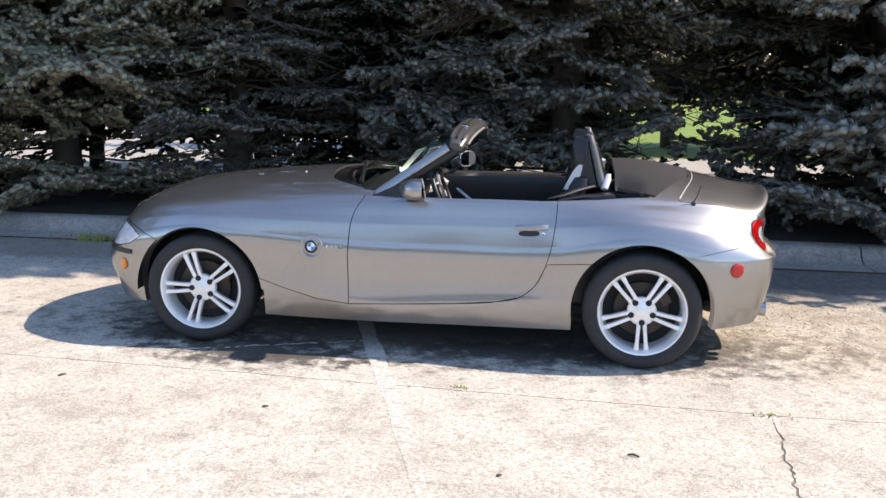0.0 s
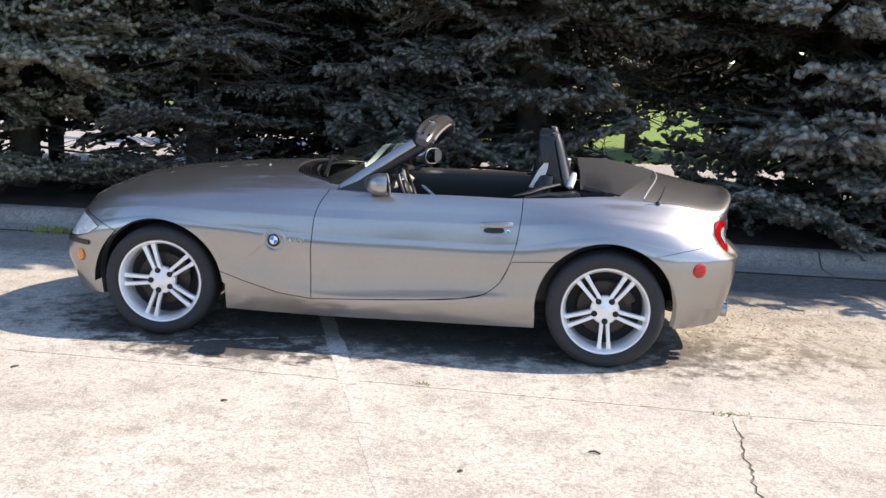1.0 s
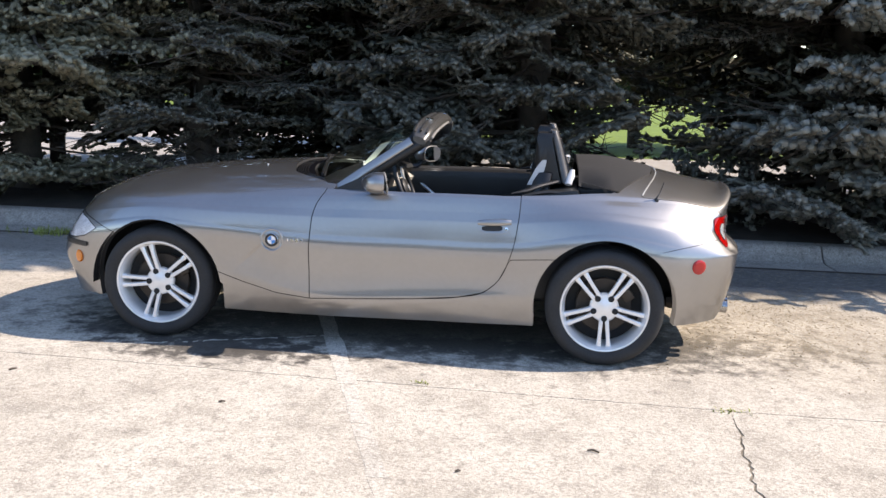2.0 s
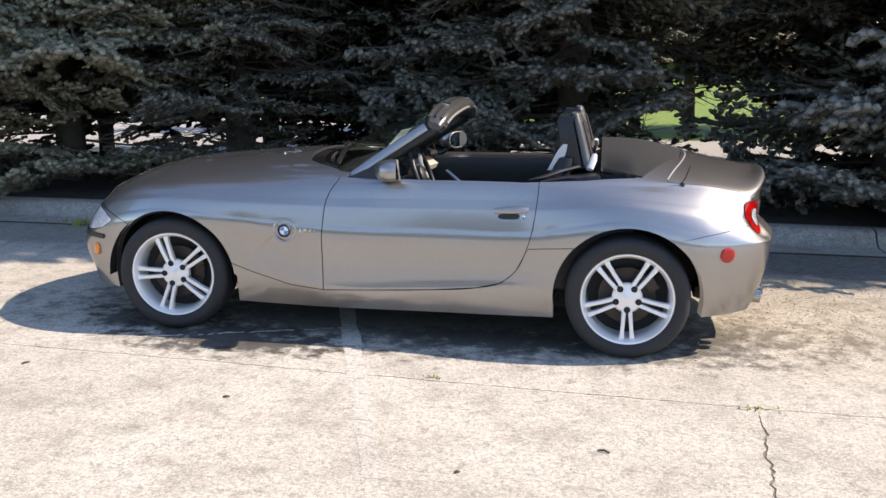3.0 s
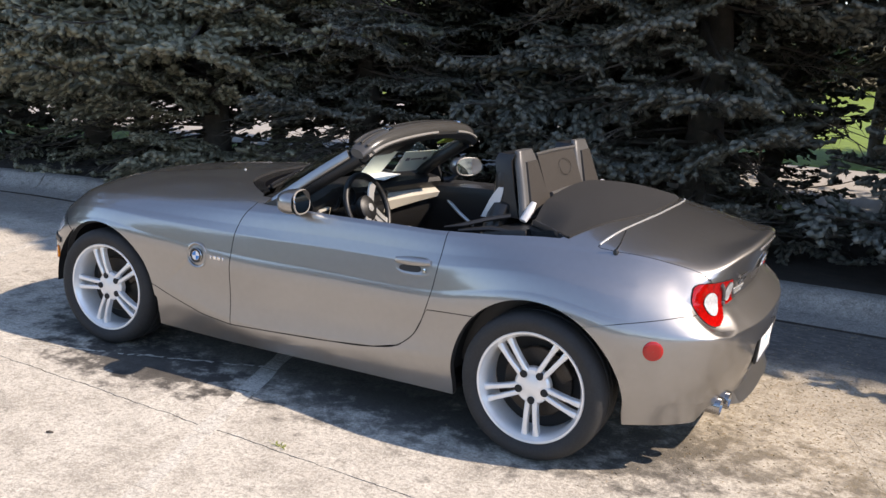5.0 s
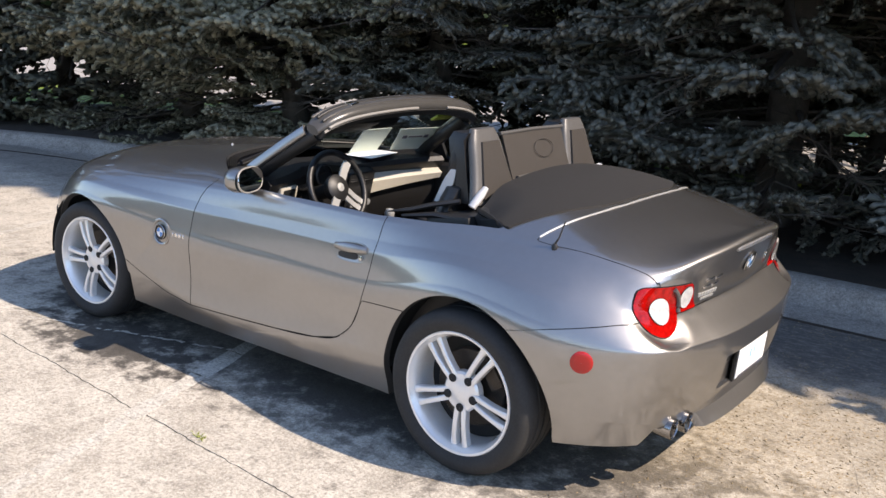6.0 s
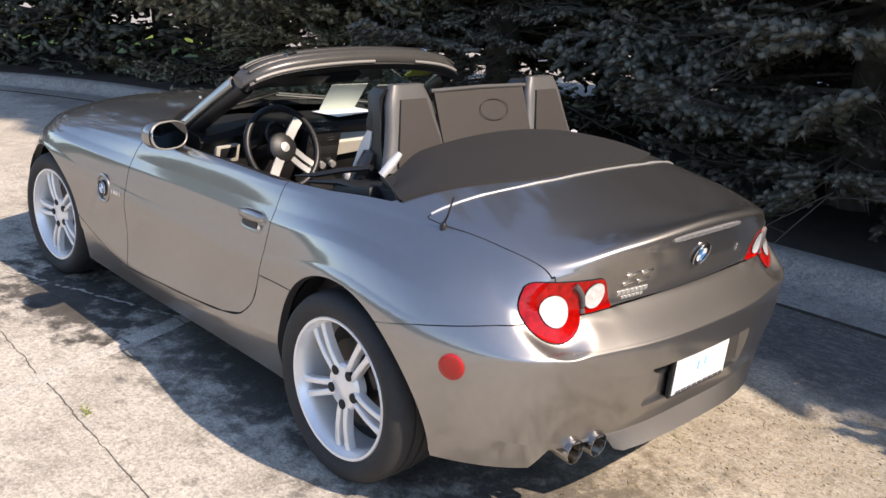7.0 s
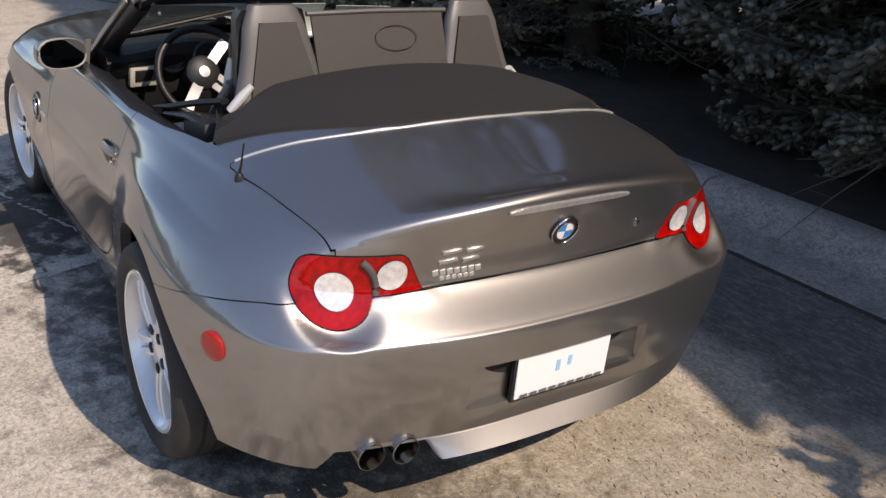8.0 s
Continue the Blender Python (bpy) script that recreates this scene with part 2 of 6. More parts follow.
def body_grid():
    """Points (NU, NV, 3) of the left half of the body, and the curve number v of each column."""
    base = np.array(C_WIDE, float)
    kn = np.r_[0, np.cumsum(np.linalg.norm(np.diff(base, axis=0), axis=1))]
    at = np.linspace(0, kn[-1], NU)
    curves = []
    for c in (C_BOTTOM, C_SILL, C_LOW, C_WIDE, C_WAIST, C_EDGE, C_TOP, C_MID):
        p = np.array(c, float)
        flip = np.array((1, -1, 1))
        p = np.vstack([p[2] * flip, p[1] * flip, p, p[-2] * flip, p[-3] * flip])
        k = np.r_[-kn[2], -kn[1], kn, 2 * kn[-1] - kn[-2], 2 * kn[-1] - kn[-3]]
        curves.append(hermite(k, p, at))
    # a tighter edge along the ducktail, a soft one along the wings
    tail = np.clip((at - kn[10]) / (kn[12] - kn[10]), 0, 1)[:, None]
    nose = np.clip((kn[6] - at) / (kn[6] - kn[5]), 0, 1)[:, None]
    aft = np.clip((at - kn[6]) / (kn[7] - kn[6]), 0, 1)[:, None]
    frac, rise = 0.30 - 0.19 * aft, 0.020 - 0.011 * aft
    near = curves[5] + (curves[6] - curves[5]) * (frac * (1 - tail) + 0.17 * tail - 0.20 * nose)
    near[:, 2] += (rise * (1 - tail) + 0.011 * tail - 0.013 * nose)[:, 0]
    curves.insert(6, near)
    names = np.array((0, 0.8, 1, 1.2, 2, 2.7, 3, 3.3, 4, 4.3, 4.75, 5, 5.4, 6, 7.0))
    v = np.interp(np.linspace(0, 1, NV), np.linspace(0, 1, 15), names)
    corner = np.clip((at - kn[10] - 0.3 * (kn[11] - kn[10])) / (0.7 * (kn[11] - kn[10])), 0, 1)
    corner = corner * corner * (3 - 2 * corner)
    ridge = np.clip((at - kn[2]) / (kn[4] - kn[2]), 0, 1)
    out = np.empty((NU, NV, 3))
    for i in range(NU):
        p = np.array([c[i] for c in curves])
        q = np.vstack([p, p[-2] * (1, -1, 1)])
        k = np.r_[0, np.cumsum(np.maximum(np.linalg.norm(np.diff(q, axis=0), axis=1), 1e-4) ** 0.6)]
        toe, tuck = hermite(k, q, np.array([k[1] - 0.2 * (k[1] - k[0]), k[1] + 0.2 * (k[2] - k[1])]))
        fair = hermite(k, q, np.array([k[3] - 0.33 * (k[3] - k[2]), k[3] + 0.33 * (k[4] - k[3]), k[4] + 0.33 * (k[5] - k[4])]))
        # crisp outer lip and inner corner of the bumper shelf at the tail
        w, wc = tail[i, 0], corner[i]
        sharp = np.array([p[3] + 0.055 * (p[2] - p[3]) + (0.002, 0, 0), p[3] + 0.10 * (p[4] - p[3]), p[4] + 0.09 * (p[5] - p[4]) - (0.006, 0, 0)])
        lip, brow, nook = fair * (1 - wc) + sharp * wc
        # a firm shoulder along door and rear wing
        soft = hermite(k, q, np.array([k[5] - 0.25 * (k[5] - k[4])]))[0]
        firm = p[5] + 0.12 * (p[4] - p[5]) + np.array((0, -0.0025, 0))
        under = soft + (firm - soft) * max(aft[i, 0], 0.8 * ridge[i]) * (1 - w)
        toe, tuck = toe * (1 - wc) + (p[1] + 0.07 * (p[0] - p[1])) * wc, tuck * (1 - wc) + (p[1] + 0.05 * (p[2] - p[1])) * wc
        p = np.vstack([p[0], toe, p[1], tuck, p[2], lip, p[3], brow, p[4], nook, under, p[5:]])
        p = np.vstack([p, p[-2] * (1, -1, 1)])
        step = np.maximum(np.linalg.norm(np.diff(p, axis=0), axis=1), 1e-4) ** 0.6
        k = np.r_[0, np.cumsum(step)]
        kv = np.interp(v, names, k[:-1])
        out[i] = hermite(k, p, kv)
    out[:, -1, 1] = 0
    out[0, :, 1] = 0
    out[-1, :, 1] = 0
    return out, v, at / kn[-1]


GRID, GV, GU = body_grid()


def lamp_plane(y):
    """x of the tail lamp's face at y."""
    return 1.862 - 0.50 * (np.abs(y) - 0.57)


def f_tail_raw(x, y, z):
    """Outline of the tail lamp from behind: a large round pod joined to a smaller one, flat on top."""
    ay = np.abs(y)
    a = np.hypot(ay - 0.589, z - 0.717) - 0.088
    corner = np.maximum(np.hypot(np.maximum(ay - 0.617, 0), np.maximum(z - 0.752, 0)) - 0.046, np.maximum(0.50 - ay, 0.716 - z))
    edge = 0.376 + (z - 0.692) * 0.50
    b = np.hypot(np.maximum(edge + 0.022 - ay, 0), np.maximum(z - 0.776, 0)) - 0.022
    b = np.maximum(np.maximum(b, edge - ay), np.maximum(ay - 0.55, 0.694 - z))
    return np.maximum(np.minimum(np.minimum(a, corner), b), z - 0.798)


# the shelf dips round the lamps
gx, gy, gz = GRID[..., 0], GRID[..., 1], GRID[..., 2]
near_lamp = np.clip(1 - (f_tail_raw(gx, gy, gz) - 0.003) / 0.030, 0, 1)
near_lamp = near_lamp * near_lamp * (3 - 2 * near_lamp) * (gx > 1.70)
for _ in range(2):
    for ax in (0, 1):
        near_lamp = 0.5 * near_lamp + 0.25 * (np.roll(near_lamp, 1, ax) + np.roll(near_lamp, -1, ax))
GRID[..., 0] = gx + 0.38 * near_lamp * np.minimum(lamp_plane(gy) + 0.10 * (gz - 0.71) - gx, 0.012)
# fair the flanks ahead of the tail
calm = np.clip((1.62 - GRID[..., 0]) / 0.25, 0, 1) * np.clip((GV[None, :] - 1.2) / 0.5, 0, 1) * np.clip((4.7 - GV[None, :]) / 0.3, 0, 1) * np.clip((GRID[..., 0] + 1.75) / 0.3, 0, 1)
for _ in range(120):
    yy = GRID[..., 1]
    avg = 0.25 * (np.roll(yy, 1, 0) + np.roll(yy, -1, 0) + np.roll(yy, 1, 1) + np.roll(yy, -1, 1))
    GRID[..., 1] = yy + 0.7 * calm * (avg - yy)
# the blade: a slanted crease in the front wing below the badge
ca, sa = math.cos(math.atan2(0.18, 0.20)), math.sin(math.atan2(0.18, 0.20))
along = (GRID[..., 0] + 0.80) * ca + (GRID[..., 2] - 0.41) * sa
across = (GRID[..., 0] + 0.80) * sa - (GRID[..., 2] - 0.41) * ca
fade = np.clip(along / 0.14, 0, 1) * np.clip((0.27 - along) / 0.06, 0, 1) * (GRID[..., 1] < -0.6)
GRID[..., 1] += 0.005 * fade * np.where(across > 0, np.exp(-across / 0.06), np.clip(1 + across / 0.016, 0, 1))
du, dv = np.gradient(GRID, axis=0), np.gradient(GRID, axis=1)
NORM = np.cross(du, dv)
NORM /= np.maximum(np.linalg.norm(NORM, axis=2, keepdims=True), 1e-9)
NORM[0, :, 1] = NORM[-1, :, 1] = 0
NORM[:, -1, 1] = 0
NORM /= np.maximum(np.linalg.norm(NORM, axis=2, keepdims=True), 1e-9)
if NORM[NU // 2, 40, 1] > 0:
    NORM = -NORM


def outline(pts, x, z):
    """Signed distance to a closed outline in the plane: negative inside."""
    pts = np.array(pts, float)
    best, inside = np.full(x.shape, 1e9), np.zeros(x.shape, bool)
    for (ax, az), (bx, bz) in zip(pts, np.roll(pts, -1, axis=0)):
        ex, ez = bx - ax, bz - az
        t = np.clip(((x - ax) * ex + (z - az) * ez) / (ex * ex + ez * ez), 0, 1)
        best = np.minimum(best, np.hypot(x - ax - t * ex, z - az - t * ez))
        cross = ((az > z) != (bz > z)) & (x < (bx - ax) * (z - az) / (bz - az + 1e-12) + ax)
        inside ^= cross
    return np.where(inside, -best, best)


def smooth_line(pts, n=6):
    """A rounded version of an open line of 2D points."""
    p = np.array(pts, float)
    k = np.r_[0, np.cumsum(np.linalg.norm(np.diff(p, axis=0), axis=1))]
    q = np.c_[p, np.zeros(len(p))]
    return hermite(k, q, np.linspace(0, k[-1], n * (len(p) - 1) + 1))[:, :2]


def cut(fns, gap=0.0024):
    """The part of the left body grid where every fn(x, y, z, v) is below -gap: points, normals, faces."""
    P, N = GRID.reshape(-1, 3), NORM.reshape(-1, 3)
    V = np.tile(GV, NU)
    idx = np.arange(NU * NV).reshape(NU, NV)
    q = np.stack([idx[:-1, :-1], idx[1:, :-1], idx[1:, 1:], idx[:-1, 1:]], -1).reshape(-1, 4)
    F = [fn(P[:, 0], P[:, 1], P[:, 2], V) + gap for fn in fns]
    allin = np.ones(len(q), bool)
    anyin = np.ones(len(q), bool)
    for f in F:
        fi = f[q] < 0
        allin &= fi.all(1)
        anyin &= fi.any(1)
    faces = [tuple(r) for r in q[allin]]
    pts, nor, vals = [], [], []
    base = len(P)
    for row in q[anyin & ~allin]:
        poly = [(("g", int(i)), P[i], N[i], [f[i] for f in F]) for i in row]
        for k in range(len(F)):
            res = []
            for a, b in zip(poly, poly[1:] + poly[:1]):
                fa, fb = a[3][k], b[3][k]
                if fa < 0:
                    res.append(a)
                if (fa < 0) != (fb < 0):
                    s = fa / (fa - fb)
                    lo, hi = (a, b) if str(a[0]) < str(b[0]) else (b, a)
                    res.append((("e", k, lo[0], hi[0]), a[1] + s * (b[1] - a[1]), a[2] + s * (b[2] - a[2]), [p + s * (r - p) for p, r in zip(a[3], b[3])]))
            poly = res
            if len(poly) < 3:
                break
        if len(poly) >= 3:
            faces.append([(p[0], p[1], p[2]) for p in poly])
    table, out_p, out_n, out_f = {}, [], [], []

    def vid(key, p, n):
        if key not in table:
            table[key] = len(out_p)
            out_p.append(p)
            out_n.append(n)
        return table[key]

    for f in faces:
        ids = [vid(("g", int(i)), P[i], N[i]) for i in f] if isinstance(f, tuple) else [vid(*p) for p in f]
        ids = [a for a, b in zip(ids, ids[1:] + ids[:1]) if a != b]
        if len(set(ids)) >= 3:
            out_f.append(ids)
    return np.array(out_p), np.array(out_n), out_f


def panel(name, fns, material, parent, label="", sides="both", lift=0.0, lip=0.03, gap=0.0024, left_only=(), edge=None):
    """Sheet panels cut from the body surface, with lips turned inward along their shut lines.
    sides: both (two objects, left and right), whole (one object over the centre line), left."""
    made = []

    def half(extra):
        p, n, fs = cut(list(fns) + list(extra), gap)
        n = n / np.maximum(np.linalg.norm(n, axis=1, keepdims=True), 1e-9)
        p = p + n * lift
        count = {}
        for f in fs:
            for a, b in zip(f, f[1:] + f[:1]):
                count[(a, b)] = count.get((a, b), 0) + 1
        rim = [(a, b) for (a, b) in count if (b, a) not in count and not (abs(p[a, 1]) < 1e-5 and abs(p[b, 1]) < 1e-5)]
        return p, n, fs, rim

    right = half(())
    left = half(left_only) if left_only else right

    def build(sign_list):
        P, Nn, Fc, kinds = [], [], [], []
        for sg in sign_list:
            p, n, fs, rim = left if sg > 0 else right
            o = len(P)
            P += [(x, y * sg, z) for x, y, z in p]
            Nn += [(x, y * sg, z) for x, y, z in n]
            order = (lambda f: f) if sg > 0 else (lambda f: f[::-1])
            Fc += [order([i + o for i in f]) for f in fs]
            kinds += [0] * len(fs) + [1] * len(rim)
            low = {}
            for a, b in rim:
                for i in (a, b):
                    if i not in low:
                        low[i] = len(P)
                        q = p[i] - n[i] * (lip + lift)
                        P.append((q[0], q[1] * sg, q[2]))
                        Nn.append((n[i][0], n[i][1] * sg, n[i][2]))
                Fc.append(order([b + o, a + o, low[a], low[b]]))
        # make faces agree with the outward normals
        A = np.array(P)
        f0 = Fc[0]
        g = np.cross(A[f0[1]] - A[f0[0]], A[f0[2]] - A[f0[0]])
        if np.dot(g, Nn[f0[0]]) < 0:
            Fc = [f[::-1] for f in Fc]
        me = bpy.data.meshes.new(name)
        me.from_pydata(P, [], Fc)
        me.polygons.foreach_set("use_smooth", [True] * len(me.polygons))
        me.materials.append(material)
        # dark lips colour in the shade of the shut lines
        me.materials.append(edge or SHELL)
        me.polygons.foreach_set("material_index", kinds)
        me.update()
        me.normals_split_custom_set_from_vertices([Vector(v).normalized() for v in Nn])
        ob = new(name, me)
        ob.parent = parent
        tagged(ob, label)
        made.append(ob)

    if sides == "whole":
        build((1, -1))
    else:
        build((1,))
        if sides == "both":
            build((-1,))
    return made


# shut lines of the body, in side view (x, z), from above (x, y) and from behind (y, z)
DOOR = np.vstack([smooth_line([(-.365, .275), (-.10, .287), (.22, .305), (.465, .328), (.588, .357), (.663, .414), (.734, .56), (.772, .76), (.782, .95)], 6),
                  [(-.28, .95), (-.30, .86)], smooth_line([(-.30, .86), (-.335, .805), (-.368, .60), (-.368, .40), (-.365, .275)], 4)[1:-1]])
AXLES = (-1.2475, 1.2475)


def f_arch(x, y, z, v):
    a = np.hypot((x + 1.2475) / 1.0, (z - 0.305)) - 0.372
    b = np.hypot((x - 1.2475) / 1.0, (z - 0.308)) - 0.376
    low = np.minimum(np.abs(x + 1.234) - 0.372, np.abs(x - 1.2475) - 0.372)
    hole = np.minimum(np.minimum(a, b), np.where(z < 0.33, low, 1.0))
    return np.where(y < -0.45, -hole, -1.0)


def f_door(x, y, z, v):
    return outline(DOOR, x, z)


def crease(x):
    """Height of the line that splits wing and door from the sill."""
    return np.interp(x, (-1.0, -.914, -.75, -.553, -.365, -.10, .22, .465, .60, .67, .735, .96, 1.1), (.44, .41, .352, .296, .275, .287, .305, .328, .36, .42, .548, .566, .575))


def f_below_crease(x, y, z, v):
    return np.where((x > -1.0) & (x < 1.1), z - crease(x), 1.0)


def seam_front(x):
    return np.interp(x, (-2.2, -1.90, -1.79, -1.65, -1.51, -1.40), (.60, .652, .668, .634, .592, .50))


def f_front_bumper(x, y, z, v):
    return np.maximum(z - seam_front(x), x + 1.2)


def f_rear_bumper(x, y, z, v):
    line = np.interp(x, (1.40, 1.46, 1.61, 1.80, 1.86, 1.93, 2.1), (.60, .622, .655, .686, .689, .695, .695))
    return np.maximum(z - line, 1.25 - x)


def cover_side(x):
    """Half width of the folded roof's cover."""
    return np.interp(x, (1.0, 1.09, 1.20, 1.28), (.575, .585, .622, .662))


def f_cockpit(x, y, z, v):
    """Inside the open cockpit, seen from above, bounded at the back by the cover's curved front."""
    front = -0.30 - 0.20 * (1 - np.clip(np.abs(y) / 0.70, 0, 1) ** 2)
    side = np.interp(x, (-.5, -.25, .2, .7, 1.0, 1.28), (.60, .70, .727, .735, .712, .668))
    back = np.minimum(x - 1.085, np.maximum(x - 1.275, cover_side(x) + 0.004 - np.abs(y)))
    return np.maximum(np.maximum(front - x, back), np.maximum(np.abs(y) - side, 0.80 - z))


def f_cowl(x, y, z, v):
    hoodrear = -0.46 - 0.15 * (1 - np.clip(np.abs(y) / 0.66, 0, 1) ** 2) + 0.16 * np.clip((np.abs(y) - 0.42) / 0.20, 0, 1) ** 1.5
    return np.maximum(np.maximum(hoodrear - x, x + 0.25), np.maximum(np.abs(y) - 0.64, 5.3 - v))


def f_cover(x, y, z, v):
    back = lid_front(y) - 0.025 - 0.10 * np.clip((np.abs(y) - 0.25) / 0.40, 0, 1) ** 1.5
    return np.maximum(np.maximum(x - back, np.abs(y) - cover_side(x)), np.maximum(0.98 - x, 0.84 - z))


def lid_front(y):
    return 1.425 + 0.13 * (1 - np.clip(np.abs(y) / 0.66, 0, 1) ** 2)


def f_lid(x, y, z, v):
    side = np.interp(x, (1.38, 1.5, 1.7, 1.88, 1.90, 1.92, 2.1), (.675, .668, .630, .585, .50, .42, .39))
    side = np.where(x > 1.86, np.interp(z, (.70, .755, .785), (.40, .43, .583)), side)
    plan = np.maximum(lid_front(y) - x, np.abs(y) - side)
    return np.maximum(plan, 0.6972 - z)


def f_hood(x, y, z, v):
    edge = np.interp(x, (-2.1, -1.75, -1.5, -.5), (5.0, 5.05, 5.25, 5.3))
    return np.maximum(np.maximum(edge - v, x + 0.25), -f_cowl(x, y, z, v))


def f_tail(x, y, z, v):
    return np.maximum(f_tail_raw(x, y, z), 1.70 - x)


def f_head(x, y, z, v):
    """Outline of the headlamp on the nose's corner."""
    top = np.interp(x, (-2.0, -1.90, -1.80, -1.72, -1.635), (.58, .640, .655, .637, .597))
    bot = np.interp(x, (-2.0, -1.90, -1.80, -1.72, -1.635), (.50, .512, .525, .545, .595))
    return np.maximum(np.maximum(z - top, bot - z), np.maximum(x + 1.635, 0.28 - np.abs(y)))


def neg(fn):
    return lambda x, y, z, v: -fn(x, y, z, v)


def f_plate(x, y, z, v):
    """Recess that the number plate sits in."""
    return np.maximum(np.maximum(np.abs(y) - 0.285, np.abs(z - 0.441) - 0.066), 1.9 - x)


def f_pipes(x, y, z, v):
    """Cut-out in the lower bumper for the tailpipes."""
    return np.maximum(np.maximum(np.abs(np.abs(y) - 0.485) - 0.115 + (z - 0.30) * 0.5, z - 0.300), 1.8 - x)


car = thing("roadster", "taupe metallic two-seat roadster parked with its soft top down", "car")
panel("front_bumper", [f_front_bumper, f_arch, neg(f_head)], PAINT, car)
panel("bonnet", [f_hood, neg(f_head), neg(f_front_bumper)], PAINT, car, sides="whole")
panel("front_wing", [f_arch, neg(f_front_bumper), neg(f_hood), neg(f_cowl), neg(f_door), neg(f_below_crease), neg(f_head), neg(f_cockpit), lambda x, y, z, v: x - 0.2], PAINT, car)
panel("door", [f_door, neg(f_below_crease), neg(f_cockpit), lambda x, y, z, v: v - 5.6], PAINT, car)
panel("side_sill", [f_below_crease, f_arch, neg(f_door)], PAINT, car)
panel("rear_wing", [f_arch, neg(f_rear_bumper), neg(f_door), neg(f_below_crease), neg(f_cockpit), neg(f_cover), neg(f_lid), neg(f_tail), lambda x, y, z, v: 0.35 - x], PAINT, car, gap=0.0017)
panel("rear_bumper", [f_rear_bumper, f_arch, neg(f_tail), neg(f_lid), neg(f_plate)], PAINT, car, sides="whole", left_only=[neg(f_pipes)], edge=PAINT, lip=0.045, gap=0.0013)
bm = bmesh.new()
rbox(bm, (0.010, 0.60, 0.165), pose(1.980, 0.0, 0.441, 0, 3, 0), 0.002)
part("plate_recess", bm, PAINT, car, "flat recessed panel round the number plate")
panel("boot_lid", [f_lid, neg(f_tail)], PAINT, car, sides="whole", gap=0.0012)
cover = panel("roof_cover", [f_cover, neg(f_cockpit)], FABRIC, car, "folded charcoal fabric soft top", sides="whole", gap=0.003, lift=0.007, lip=0.04, edge=FABRIC)[0]
# its front corners slump towards the wings
for vtx in cover.data.vertices:
    x, y = vtx.co.x, abs(vtx.co.y)
    k = min(1, max(0, (y - 0.40) / 0.18)) * min(1, max(0, (1.27 - x) / 0.16))
    vtx.co.z -= 0.055 * k * k * (3 - 2 * k)
cowl, = panel("cowl", [f_cowl, neg(f_cockpit)], COWLP, car, "black plastic wiper cowl", sides="whole", lift=-0.012)
shell, = panel("underbody", [f_arch, neg(f_cockpit), lambda x, y, z, v: 0.34 - z], SHELL, car, "dark inner shell", sides="whole", lift=-0.034, lip=0.03)
thin = shell.modifiers.new("thin", "DECIMATE")
thin.ratio = 0.25
panel("headlamp", [f_head], HEADL, car, "clear headlamp glass")
panel("bumper_trim", [lambda x, y, z, v: np.maximum(np.abs(z - 0.495) - 0.016, x + 1.70)], BLACKP, car, "black trim strip below the headlamp", lift=0.007, lip=0.01)
panel("lamp_gasket", [lambda x, y, z, v: f_tail(x, y, z, v)], SHELL, car, "black lamp gasket", lift=-0.006, gap=0.0)
lamps = panel("tail_lamp", [f_tail], REDL, car, "red tail lamp with clear round lenses", lift=0.004, lip=0.012, gap=0.0016)


def face_x(y, z):
    """x of the tail's surface at y and z."""
    d = (GRID[..., 1] + abs(y)) ** 2 + (GRID[..., 2] - z) ** 2 + np.where((GRID[..., 0] < 1.75) | (GV[None, :] > 5.15), 9, 0)
    i = np.unravel_index(np.argmin(d), d.shape)
    n = NORM[i]
    return GRID[i][0] - (n[1] * (-abs(y) - GRID[i][1]) + n[2] * (z - GRID[i][2])) / n[0]


for lamp, sg in zip(lamps, (1, -1)):
    for cy, cz, r in ((0.588, 0.716, 0.048), (0.460, 0.747, 0.043)):
        disc = panel("lens", [lambda x, y, z, v, cy=cy, cz=cz, r=r: np.maximum(np.hypot((np.abs(y) - cy) * 1.12, z - cz) - r, 1.7 - x)], LENSW, lamp, "clear round lens", sides="both", lift=0.009, lip=0.004)
        bpy.data.objects.remove(disc[1] if sg > 0 else disc[0])
    bm = bmesh.new()
    tube(bm, [(face_x(yy, z) + 0.006, -sg * yy, z) for yy, z in ((0.588 - math.sqrt(0.0080 - (q - 0.716) ** 2), q) for q in np.linspace(0.700, 0.786, 9))], 0.0085, 8)
    part("divider", bm, HOOPV, lamp, "grey divider")


# ---- trim on the body ----
def on_side(x, z):
    """Point and outward normal of the left flank at x and z."""
    d = (GRID[..., 0] - x) ** 2 + (GRID[..., 2] - z) ** 2 + np.where(GRID[..., 1] > -0.45, 9, 0)
    i = np.unravel_index(np.argmin(d), d.shape)
    n = NORM[i]
    return Vector((x, GRID[i][1] - (n[0] * (x - GRID[i][0]) + n[2] * (z - GRID[i][2])) / n[1], z)), Vector(n)


def on_tail(y, z):
    """Point and outward normal of the tail at y and z."""
    a = -abs(y)
    d = (GRID[..., 1] - a) ** 2 + (GRID[..., 2] - z) ** 2 + np.where((GRID[..., 0] < 1.75) | (GV[None, :] > 5.15), 9, 0)
    i = np.unravel_index(np.argmin(d), d.shape)
    s = -1 if y > 0 else 1
    n = NORM[i]
    x = GRID[i][0] - (n[1] * (a - GRID[i][1]) + n[2] * (z - GRID[i][2])) / n[0]
    return Vector((x, y, z)), Vector((NORM[i][0], NORM[i][1] * s, NORM[i][2]))


